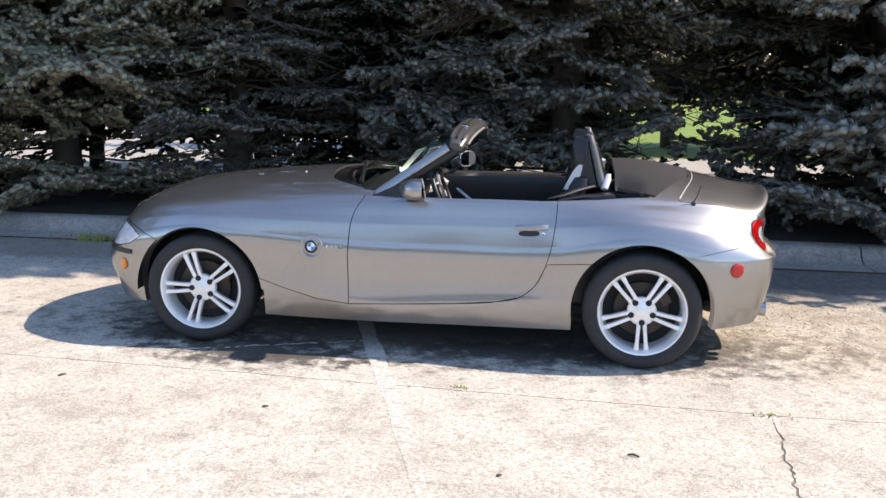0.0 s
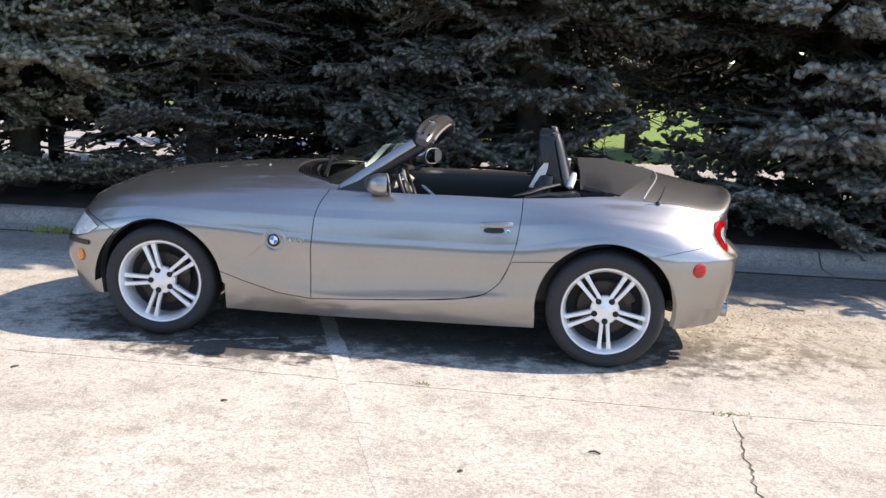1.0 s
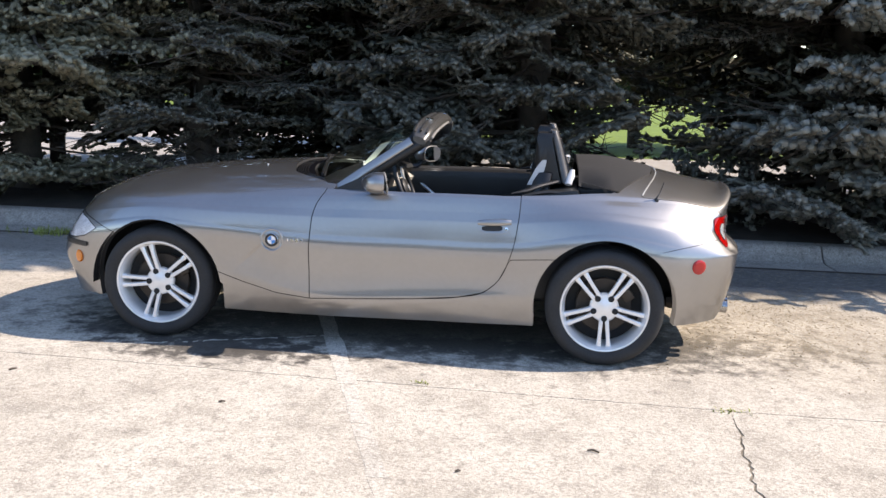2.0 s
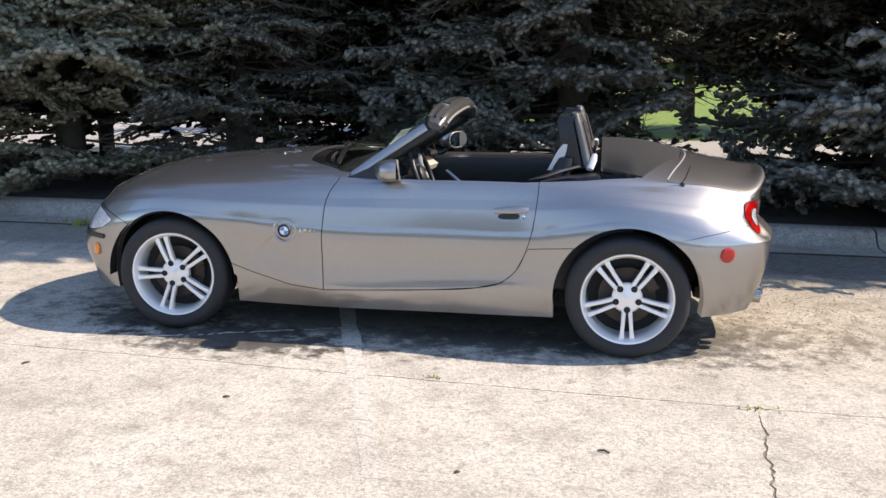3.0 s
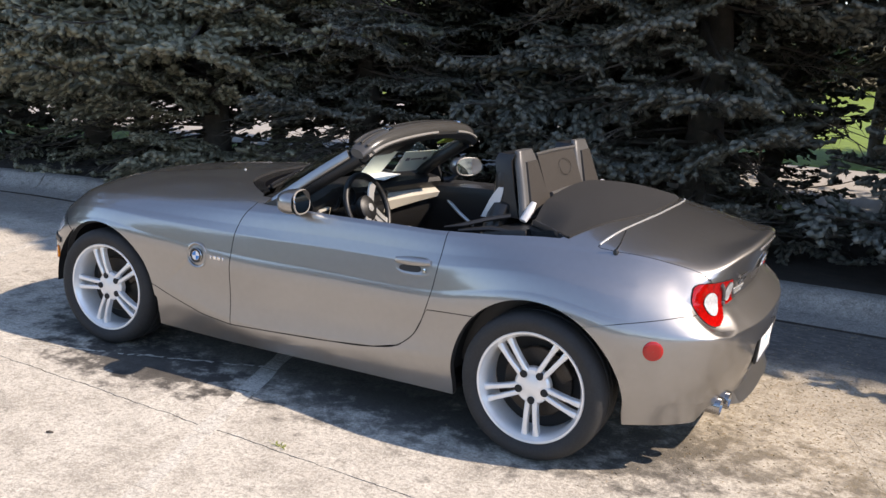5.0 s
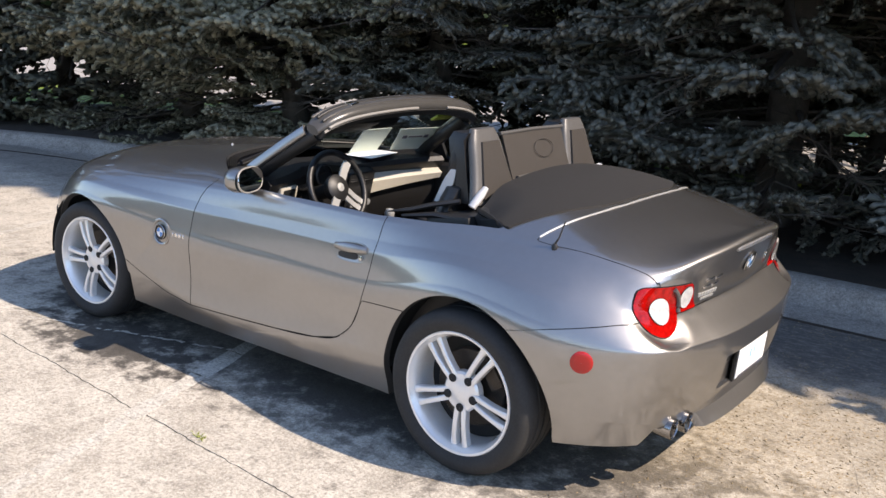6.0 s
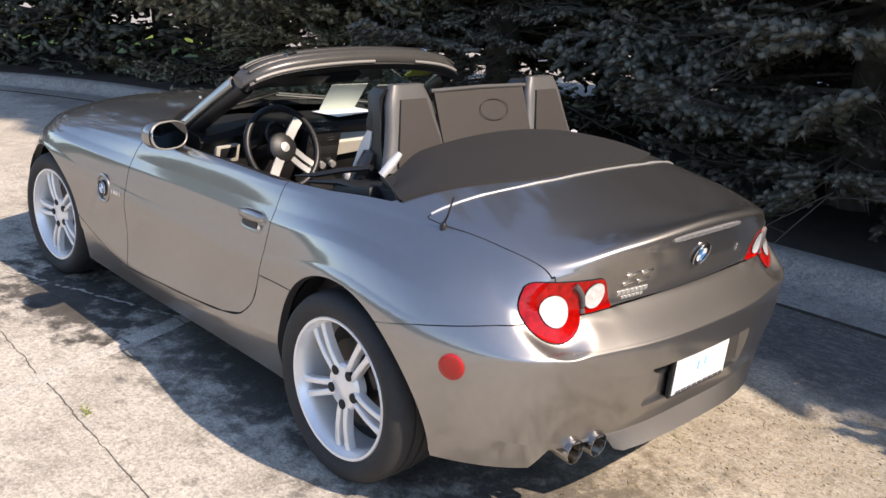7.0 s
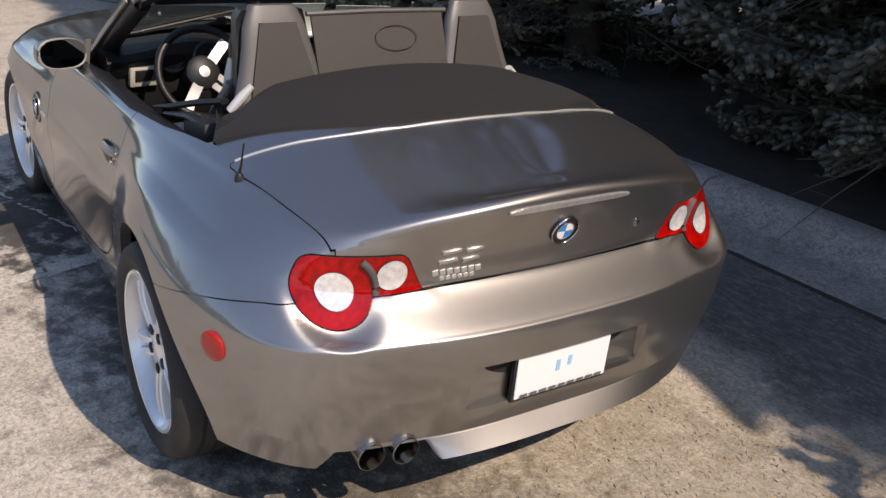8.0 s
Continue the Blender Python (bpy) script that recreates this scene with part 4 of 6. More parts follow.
part("interior_mirror", bm, BLACKP, car, "black interior mirror")

for sg in (1, -1):
    # door mirror on its triangular foot
    cx, cy, cz = (0.0 if sg > 0 else 0.065), -0.806 * sg, (0.927 if sg > 0 else 0.95)
    bm = bmesh.new()
    rows = []
    for t in np.linspace(0, 1, 9):
        rr = (0.35, 0.62, 0.80, 0.90, 0.96, 1.0, 1.0, 0.99, 0.95)[int(round(t * 8))]
        xx = -0.075 + 0.12 * t
        ring = []
        for a in np.linspace(0, 2 * math.pi, 24, endpoint=False):
            ca, sa = math.cos(a), math.sin(a)
            ring.append((cx + xx + 0.012 * ca * sg * -1, cy + rr * 0.092 * math.copysign(abs(ca) ** 0.75, ca), cz + rr * 0.057 * math.copysign(abs(sa) ** 0.8, sa) + 0.006 * t))
        rows.append(ring)
    loft(bm, rows)
    mirror = part("door_mirror", bm, PAINT, car, "body-coloured door mirror")
    bm = bmesh.new()
    ring = []
    for a in np.linspace(0, 2 * math.pi, 24, endpoint=False):
        ca, sa = math.cos(a), math.sin(a)
        ring.append((0.085 * math.copysign(abs(ca) ** 0.75, ca), 0.052 * math.copysign(abs(sa) ** 0.8, sa)))
    loft(bm, [[(cx + 0.0455, cy + a, cz + 0.006 + b) for a, b in ring], [(cx + 0.048, cy + a * 0.97, cz + 0.006 + b * 0.97) for a, b in ring]])
    glass = part("mirror_glass", bm, MIRROR, mirror, "dark reflecting glass")
    bm = bmesh.new()
    tube(bm, [(cx + 0.045, cy + a * 1.02, cz + 0.006 + b * 1.02) for a, b in ring + ring[:1]], 0.0045, 6)
    bezel = part("bezel", bm, TRIMG, mirror, "pale bezel")
    if sg > 0:
        toe_in = Matrix.Translation((cx + 0.046, cy, cz)) @ pose(0, 0, 0, 0, -8, 14) @ Matrix.Translation((-cx - 0.046, -cy, -cz)) @ Matrix.Translation((0.006, 0, 0))
        glass.data.transform(toe_in)
        bezel.data.transform(toe_in)
    if sg < 0:
        swing = Matrix.Translation((cx, cy, cz)) @ pose(0, 0, 0, 0, 0, -30) @ Matrix.Translation((-cx, -cy, -cz))
        for piece in (mirror, glass, bezel):
            piece.data.transform(swing)
    bm = bmesh.new()
    tube(bm, [(-0.03, -0.715 * sg, 0.868), (-0.02 + cx * 0.5, -0.745 * sg, 0.876), (-0.01 + cx, -0.775 * sg, cz - 0.027)], (0.028, 0.022, 0.022), 10, 0.7)
    part("mirror_foot", bm, BLACKP, mirror, "black mirror foot")
    bm = bmesh.new()
    loft(bm, [[(-0.27, -0.690 * sg, 0.868), (-0.03, -0.722 * sg, 0.872), (-0.06, -0.70 * sg, 0.965)], [(-0.27, -0.672 * sg, 0.868), (-0.03, -0.70 * sg, 0.872), (-0.06, -0.68 * sg, 0.965)]])
    part("quarter_trim", bm, BLACKP, car, "black triangular trim at the pillar foot")

for y0, y1 in ((-0.50, 0.02), (0.02, 0.50)):
    bm = bmesh.new()
    a, b = screen_pt(y0 / 0.66, 0.02, 0.03), screen_pt(y1 / 0.66, 0.06, 0.03)
    tube(bm, [a, (a + b) / 2 + Vector((0, 0, 0.004)), b], (0.010, 0.008, 0.005), 8)
    part("wiper", bm, WIPERP, car, "satin black wiper arm")
    bm = bmesh.new()
    tube(bm, [a + Vector((0.01, 0, -0.008)), b + Vector((0.005, 0, -0.008))], 0.006, 6)
    part("wiper_blade", bm, BLACKP, car)
# raised ribs of the air intake along the cowl
skin = GRID[:, GV > 4.7].reshape(-1, 3)
for k in range(5):
    for sg in (-1, 1):
        pts = []
        for y in np.linspace(0.03, 0.56, 15):
            front = -0.46 - 0.15 * (1 - (y / 0.66) ** 2) + 0.16 * max(0, (y - 0.42) / 0.20) ** 1.5
            x = front + 0.016 + 0.014 * k
            far = np.hypot(skin[:, 0] - x, skin[:, 1] + y)
            best = np.argsort(far)[:4]
            pts.append((x, y * sg, np.average(skin[best, 2], weights=1 / (far[best] + 1e-4)) - 0.010))
        bm = bmesh.new()
        tube(bm, pts, 0.004, 6)
        part("intake_rib", bm, WIPERP, cowl)
bm = bmesh.new()
lathe(bm, [(0.007, -0.004), (0.007, 0.001), (0.004, 0.004), (0.0005, 0.005)], 12, pose(-0.78, -0.22, 0.945))
part("washer_jet", bm, SILVER, car, "small pale washer jet")

# ---- cockpit ----
bm = bmesh.new()
rbox(bm, (1.45, 1.30, 0.03), pose(0.33, 0, 0.30), 0.01)
part("cockpit_floor", bm, SHELL, car, "black carpet")
for sg in (-1, 1):
    bm = bmesh.new()
    rows = []
    for x in np.linspace(-0.36, 1.27, 15):
        y = np.interp(x, (-.4, -.25, .2, .7, 1.0, 1.27), (.665, .705, .732, .738, .708, .66))
        zt = np.interp(x, (-.4, .2, .76, .90, 1.27), (.838, .862, .868, .862, .852))
        rows.append([(x, sg * (y + 0.010), zt - 0.03), (x, sg * (y + 0.004), zt - 0.004), (x, sg * (y - 0.03), zt + 0.004), (x, sg * (y - 0.085), zt - 0.010), (x, sg * (y - 0.10), zt - 0.06), (x, sg * (y - 0.07), 0.62), (x, sg * (y - 0.06), 0.32), (x, sg * (y + 0.0), 0.32)])
    loft(bm, rows)
    card = part("door_card", bm, LEATHER, car, "black padded inner door panel")
    bm = bmesh.new()
    tube(bm, [(0.02, sg * 0.655, 0.785), (0.06, sg * 0.635, 0.755), (0.14, sg * 0.63, 0.69), (0.20, sg * 0.645, 0.64), (0.21, sg * 0.67, 0.625)], 0.012, 8)
    part("door_pull", bm, SILVER, card, "satin silver door pull")
# dashboard
bm = bmesh.new()
rows = []
for y in np.linspace(-0.64, 0.64, 25):
    hood = 0.035 * math.exp(-((y + 0.30) / 0.16) ** 2)
    fx = -0.30 + 0.09 * (y / 0.64) ** 2
    rows.append([(fx - 0.14, y, 0.875), (fx - 0.05, y, 0.915 + hood * 0.4), (fx + 0.10, y, 0.915 + hood), (fx + 0.19, y, 0.898 + hood), (fx + 0.205, y, 0.875 + hood * 0.5), (fx + 0.19, y, 0.845), (fx + 0.15, y, 0.80), (fx + 0.16, y, 0.70), (fx + 0.10, y, 0.58), (fx - 0.1, y, 0.56)])
loft(bm, rows)
dash = part("dashboard", bm, LEATHER, car, "black padded dashboard")
bm = bmesh.new()
rows = []
for y in np.linspace(0.10, 0.62, 14):
    fx = -0.30 + 0.09 * (y / 0.64) ** 2
    k = (y - 0.10) / 0.52
    rows.append([(fx + 0.185, y, 0.842 - 0.01 * k), (fx + 0.215, y, 0.80 + 0.01 * k), (fx + 0.200, y, 0.735 + 0.045 * k), (fx + 0.15, y, 0.735 + 0.045 * k), (fx + 0.14, y, 0.842)])
loft(bm, rows)
part("dash_trim", bm, CREAM, dash, "pale curved dash trim")
bm = bmesh.new()
rbox(bm, (0.026, 0.125, 0.082), pose(-0.060, -0.492, 0.812, 0, 12, 8), 0.010)
surround = part("vent_surround", bm, CREAM, dash, "pale surround of the side vent")
bm = bmesh.new()
rbox(bm, (0.010, 0.085, 0.046), pose(-0.046, -0.490, 0.816, 0, 12, 8), 0.004)
part("air_vent", bm, BLACKP, surround, "black air vent")
bm = bmesh.new()
rbox(bm, (0.06, 0.19, 0.23), pose(-0.10, 0.02, 0.765, 0, 14, 0), 0.015)
stack = part("radio_panel", bm, BLACKP, dash, "black centre stack")
for y in (-0.03, 0.07):
    bm = bmesh.new()
    rbox(bm, (0.012, 0.075, 0.045), pose(-0.062, y, 0.835, 0, 14, 0), 0.006)
    vent = part("air_vent", bm, SHELL, stack, "black air vent")
    for k in range(3):
        bm = bmesh.new()
        rbox(bm, (0.010, 0.070, 0.004), pose(-0.056, y, 0.823 + 0.012 * k, 0, 14, 0), 0.001, 1)
        part("slat", bm, BLACKP, vent)
bm = bmesh.new()
rbox(bm, (0.012, 0.165, 0.042), pose(-0.072, 0.02, 0.775, 0, 14, 0), 0.003)
part("radio", bm, SHELL, stack, "dark radio")
for y in (-0.04, 0.02, 0.08):
    bm = bmesh.new()
    lathe(bm, [(0.017, 0), (0.016, 0.022), (0.0005, 0.024)], 16, pose(-0.086, y, 0.705, 0, 100, 0))
    part("knob", bm, SILVER, stack, "silver heater knob")
for y in (-0.37, -0.23):
    bm = bmesh.new()
    lathe(bm, [(0.058, -0.05), (0.058, 0.01), (0.050, 0.014), (0.048, 0.0), (0.0005, -0.002)], 28, pose(-0.085, y, 0.872, 0, 82, 0))
    part("instrument", bm, BLACKP, dash, "black cowled dial")
# console, gear lever, handbrake
bm = bmesh.new()
loft(bm, [[(x, -w, 0.32), (x, -w, z - 0.02), (x, -w + 0.02, z), (x, w - 0.02, z), (x, w, z - 0.02), (x, w, 0.32)] for x, z, w in ((-0.12, 0.66, 0.10), (0.1, 0.60, 0.10), (0.4, 0.58, 0.10), (0.7, 0.62, 0.10), (0.95, 0.70, 0.10))])
console = part("centre_console", bm, LEATHER, car, "black centre console")
bm = bmesh.new()
tube(bm, [(0.16, 0.0, 0.58), (0.155, 0.0, 0.66)], 0.012, 8)
lathe(bm, [(0.0005, 0.055), (0.018, 0.05), (0.026, 0.03), (0.022, 0.005), (0.012, -0.005)], 16, Matrix.Translation((0.154, 0, 0.66)))
part("gear_knob", bm, SILVER, console, "silver-topped gear knob")
bm = bmesh.new()
tube(bm, [(0.50, 0.06, 0.60), (0.30, 0.06, 0.68)], (0.016, 0.019), 10)
part("handbrake", bm, LEATHER, console)

# steering wheel
m = Matrix.Translation((0.085, -0.30, 0.842)) @ pose(0, 0, 0, 0, 68, 0)
bm = bmesh.new()
tube(bm, [m @ Vector((0.174 * math.cos(a), 0.174 * math.sin(a), 0)) for a in np.linspace(0, 2 * math.pi, 49)], 0.0155, 10, 1.0, False)
wheel = part("steering_wheel", bm, LEATHER, car, "black leather three-spoke steering wheel")
bm = bmesh.new()
lathe(bm, [(0.055, -0.04), (0.068, -0.015), (0.066, 0.005), (0.050, 0.016), (0.0005, 0.020)], 28, m)
part("airbag_boss", bm, BLACKP, wheel, "black airbag boss")
bm = bmesh.new()
lathe(bm, [(0.021, 0.017), (0.021, 0.022), (0.0005, 0.024)], 24, m)
part("badge", bm, SILVER, wheel, "round silver badge")
for ang, offs in ((137, (0.0,)), (-32, (0.0,)), (50, (-0.020, 0.020))):
    for off in offs:
        bm = bmesh.new()
        wd = 0.013 if len(offs) > 1 else 0.021
        loft(bm, [[(r, off - wd, zz - 0.006), (r, off + wd, zz - 0.006), (r, off + wd, zz + 0.004), (r, off - wd, zz + 0.004)] for r, zz in ((0.055, 0.006), (0.11, -0.002), (0.164, 0.0))])
        bmesh.ops.transform(bm, matrix=m @ pose(0, 0, 0, 0, 0, ang), verts=bm.verts[:])
        part("spoke", bm, SILVER, wheel, "satin silver spoke")
bm = bmesh.new()
tube(bm, [(0.06, -0.30, 0.83), (-0.14, -0.30, 0.77)], 0.035, 12)
part("steering_column", bm, BLACKP, wheel)

# seats
for sg in (-1, 1):
    y0 = 0.345 * sg
    seat = new("seat")
    seat.parent = car
    tagged(seat, "black leather bucket seat")
    bm = bmesh.new()
    rbox(bm, (0.50, 0.46, 0.17), pose(0.50, y0, 0.47, 0, -6, 0), 0.05, 3)
    part("cushion", bm, LEATHER, seat)
    bm = bmesh.new()
    loft(bm, [[(x + 0.065 * math.cos(a) + (0.03 * abs(math.sin(a)) ** 3), y0 + w * math.copysign(abs(math.sin(a)) ** 0.6, math.sin(a)), z) for a in np.linspace(0, 2 * math.pi, 20, endpoint=False)]
              for x, z, w in ((0.76, 0.45, 0.22), (0.80, 0.60, 0.235), (0.84, 0.75, 0.23), (0.875, 0.90, 0.20), (0.89, 0.985, 0.15), (0.895, 1.0, 0.11))])
    part("backrest", bm, LEATHER, seat)
    bm = bmesh.new()
    loft(bm, [[(x + d * math.cos(a), y0 + w * math.copysign(abs(math.sin(a)) ** 0.6, math.sin(a)), z) for a in np.linspace(0, 2 * math.pi, 18, endpoint=False)]
              for x, z, w, d in ((0.885, 0.985, 0.10, 0.03), (0.885, 1.03, 0.125, 0.05), (0.89, 1.09, 0.13, 0.052), (0.892, 1.145, 0.115, 0.045), (0.896, 1.168, 0.08, 0.025))])
    part("headrest", bm, LEATHER, seat)
    # belt tower and its pale belt guide
    bm = bmesh.new()
    rows = []
    for t in np.linspace(0, 1, 6):
        c = Vector((0.832 + 0.062 * t, 0.462 * sg, 0.915 + 0.142 * t))
        wdt = 0.030 - 0.006 * t - 0.012 * max(0, t - 0.7) / 0.3
        rows.append([c + Vector((-wdt, -0.012, 0)), c + Vector((wdt, -0.012, 0)), c + Vector((wdt, 0.012, 0)), c + Vector((-wdt, 0.012, 0))])
    loft(bm, rows)
    part("belt_guide", bm, PALEP, seat, "pale grey belt guide")
# rear bulkhead shelf with belts
bm = bmesh.new()
rbox(bm, (0.22, 1.26, 0.10), pose(0.99, 0, 0.855, 0, -8, 0), 0.03)
rbox(bm, (0.30, 1.28, 0.05), pose(1.15, 0, 0.815), 0.02)
part("rear_shelf", bm, BLACKP, car, "black shelf behind the seats")
bm = bmesh.new()
rbox(bm, (0.03, 1.24, 0.56), pose(1.03, 0, 0.60), 0.01)
part("bulkhead", bm, SHELL, car)
for sg in (-1, 1):
    bm = bmesh.new()
    tube(bm, [(0.72, 0.665 * sg, 0.885), (0.80, 0.63 * sg, 0.90), (0.88, 0.57 * sg, 0.925), (0.97, 0.52 * sg, 0.945)], (0.006, 0.02, 0.022, 0.02), 8, 0.5)
    part("belt_strap", bm, BLACKP, car, "black belt strap")
    bm = bmesh.new()
    tube(bm, [(0.78, 0.645 * sg, 0.875), (0.92, 0.61 * sg, 0.895), (1.05, 0.60 * sg, 0.893)], (0.012, 0.022, 0.018), 8, 0.6)
    part("shelf_seal", bm, BLACKP, car)
    # roll hoop, padded, leaning forward
    bm = bmesh.new()
    rows = []
    for t in np.linspace(0, 1, 10):
        x = 1.020 - 0.080 * t
        yi, yo = 0.215 + 0.050 * t - 0.02 * (1 - t) ** 3, 0.485 - 0.040 * t + 0.03 * (1 - t) ** 3
        z = 0.935 + 0.285 * t
        rnd = 1.0 if t < 0.86 else (0.93 if t < 0.95 else 0.80)
        ym, hw, dp = (yi + yo) / 2, (yo - yi) / 2 * rnd, (0.028 - 0.004 * t) * rnd
        rows.append([(x + dp * math.copysign(abs(math.cos(a)) ** 0.6, math.cos(a)), sg * (ym + hw * math.copysign(abs(math.sin(a)) ** 0.5, math.sin(a))), z) for a in np.linspace(0, 2 * math.pi, 28, endpoint=False)])
    loft(bm, rows)
    hoop = part("roll_hoop", bm, HOOPV, car, "padded grey roll hoop cover")
    bm = bmesh.new()
    loft(bm, [[(x, sg * yi, z), (x, sg * yo, z), (x - 0.02, sg * yo, z), (x - 0.02, sg * yi, z)] for x, yi, yo, z in ((1.0505, 0.238, 0.465, 0.955), (1.0165, 0.268, 0.435, 1.07), (0.9860, 0.294, 0.410, 1.172))])
    part("insert", bm, HOOPM, hoop, "brown mesh insert")
    bm = bmesh.new()
    loft(bm, [[(x, sg * (0.240 + q), z), (x, sg * (0.470 - q), z), (x + 0.05, sg * (0.486 - q), z), (x + 0.085, sg * (0.486 - q), z), (x + 0.085, sg * (0.220 + q), z), (x + 0.05, sg * (0.220 + q), z)] for x, z, q in ((0.905, 0.93, 0.0), (0.868, 1.08, 0.012), (0.846, 1.175, 0.022), (0.858, 1.205, 0.036))])
    part("front_pad", bm, LEATHER, hoop, "black leather front")
    bm = bmesh.new()
    tube(bm, [(1.052, 0.465 * sg, 1.005), (1.045, 0.490 * sg, 0.975), (1.030, 0.525 * sg, 0.930)], (0.014, 0.022, 0.020), 10, 0.7)
    part("hoop_foot", bm, PALEP, hoop, "pale grey hoop foot")
# wind deflector between the hoops
bm = bmesh.new()
rows = []
for y in np.linspace(-0.235, 0.235, 9):
    rows.append([(1.030, y, 0.995), (0.960, y, 1.190), (0.950, y, 1.190), (1.018, y, 0.995)])
loft(bm, rows)
deflector = part("wind_deflector", bm, HOOPM, car, "brown mesh wind deflector")
bm = bmesh.new()
tube(bm, [(0.958, -0.25, 1.192), (0.958, 0, 1.196), (0.958, 0.25, 1.192)], 0.008, 8)
tube(bm, [(1.032, -0.21, 1.012), (1.032, 0, 1.016), (1.032, 0.21, 1.012)], 0.010, 8)
part("edge_bead", bm, HOOPV, deflector)
bm = bmesh.new()
mm = Matrix.Translation((0.994, 0.05, 1.115)) @ pose(0, 0, 0, 0, 70, 0)
tube(bm, [mm @ Vector((0.040 * math.cos(a), 0.075 * math.sin(a), 0)) for a in np.linspace(0, 2 * math.pi, 33)], 0.0016, 6, 1.0, False)
part("oval_outline", bm, HOOPM, deflector, "faint oval outline")

# papers on the dashboard
sheet = thing("paper_sheet", "white printed paper lying on the dashboard", "paper")
bm = bmesh.new()
rbox(bm, (0.17, 0.28, 0.002), pose(-0.195, 0.24, 0.9245, 0, 1, 12), 0.0005, 1)
part("page", bm, PAPER, sheet)
card = thing("window_card", "pale card with grey print leaning on the windscreen", "card")
bm = bmesh.new()
m = Matrix.Translation((-0.110, 0.495, 0.995)) @ pose(0, 0, 0, 0, -50, -16)
rbox(bm, (0.17, 0.25, 0.002), m, 0.0005, 1)
part("page", bm, PALEG, card)
for y, w, h in ((-0.07, 0.03, 0.024), (0.0, 0.09, 0.012), (0.07, 0.03, 0.024)):
    bm = bmesh.new()
    rbox(bm, (h, w, 0.001), m @ Matrix.Translation((0.02, y, -0.0019)), 0.0002, 1)
    part("print_bar", bm, INK, card)
# extra sheet drawn for the reflection of the dash paper in the glass
second = thing("mirrored_sheet", "pale sheet standing in for the dash paper's reflection in the windscreen", "paper")
bm = bmesh.new()
rbox(bm, (0.19, 0.20, 0.002), Matrix.Translation((-0.195, 0.23, 0.995)) @ pose(0, 0, 0, 0, -48, -6), 0.0005, 1)
part("page", bm, PALEG, second)


# ---- ground, kerb, planting ----
def concrete(name, light, dark, stain, spots=(), gutter=0.0, litter=()):
    """Worn exposed-aggregate concrete: pale paste, grit, broad stains, dark grime and painted-in shade."""
    m = bpy.data.materials.new(name)
    m.use_nodes = True
    nt = m.node_tree
    b = nt.nodes["Principled BSDF"]
    b.inputs["Roughness"].default_value = 0.92
    tc = nt.nodes.new("ShaderNodeTexCoord")

    def noise_at(scale, detail, rough=0.55, stretch=None):
        n = nt.nodes.new("ShaderNodeTexNoise")
        n.inputs["Scale"].default_value, n.inputs["Detail"].default_value, n.inputs["Roughness"].default_value = scale, detail, rough
        src = tc.outputs["Object"]
        if stretch:
            mp = nt.nodes.new("ShaderNodeMapping")
            mp.inputs["Scale"].default_value = stretch
            nt.links.new(src, mp.inputs[0])
            src = mp.outputs[0]
        nt.links.new(src, n.inputs["Vector"])
        return n.outputs["Fac"]

    def ramp(src, lo, hi, a, bb):
        r = nt.nodes.new("ShaderNodeMapRange")
        for k, val in (("From Min", lo), ("From Max", hi), ("To Min", a), ("To Max", bb)):
            r.inputs[k].default_value = val
        nt.links.new(src, r.inputs["Value"])
        return r.outputs[0]

    def mix(fac, a, bb):
        x = nt.nodes.new("ShaderNodeMix")
        x.data_type = "RGBA"
        nt.links.new(fac, x.inputs["Factor"])
        for sock, val in ((x.inputs["A"], a), (x.inputs["B"], bb)):
            if isinstance(val, tuple):
                sock.default_value = (*val, 1)
            else:
                nt.links.new(val, sock)
        return x.outputs["Result"]

    col = mix(ramp(noise_at(0.9, 8, 0.72), 0.40, 0.62, 0, 1), light, dark)
    col = mix(ramp(noise_at(3.4, 6, 0.7), 0.49, 0.66, 0, 0.85), col, stain)
    grit = noise_at(95, 2, 0.8)
    col = mix(ramp(grit, 0.58, 0.70, 0, 0.45), col, tuple(c * 0.36 for c in dark))
    col = mix(ramp(noise_at(140, 2, 0.8), 0.58, 0.66, 0, 0.5), col, tuple(min(0.8, c * 1.4) for c in light))
    col = mix(ramp(noise_at(11, 8, 0.82), 0.53, 0.60, 0, 0.68), col, tuple(c * 0.58 for c in stain))
    col = mix(ramp(noise_at(58, 6, 0.75), 0.515, 0.565, 0, 0.66), col, tuple(c * 0.45 for c in dark))
    col = mix(ramp(noise_at(26, 10, 0.9), 0.44, 0.60, 0, 0.62), col, tuple(c * 0.42 for c in dark))
    col = mix(ramp(noise_at(70, 6, 0.9), 0.50, 0.60, 0, 0.5), col, tuple(min(0.85, c * 1.25) for c in light))
    # oil and wet marks where cars stand, plus painted shade of car and trees
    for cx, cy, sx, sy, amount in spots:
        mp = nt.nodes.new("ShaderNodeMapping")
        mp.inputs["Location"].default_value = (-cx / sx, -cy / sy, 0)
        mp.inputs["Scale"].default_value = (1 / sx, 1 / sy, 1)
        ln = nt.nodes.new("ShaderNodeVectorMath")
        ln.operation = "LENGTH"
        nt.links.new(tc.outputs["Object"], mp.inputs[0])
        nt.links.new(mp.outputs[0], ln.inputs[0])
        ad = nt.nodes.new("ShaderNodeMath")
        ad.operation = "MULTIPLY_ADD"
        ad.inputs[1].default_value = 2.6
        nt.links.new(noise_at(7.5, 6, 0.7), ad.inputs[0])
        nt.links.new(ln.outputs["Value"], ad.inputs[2])
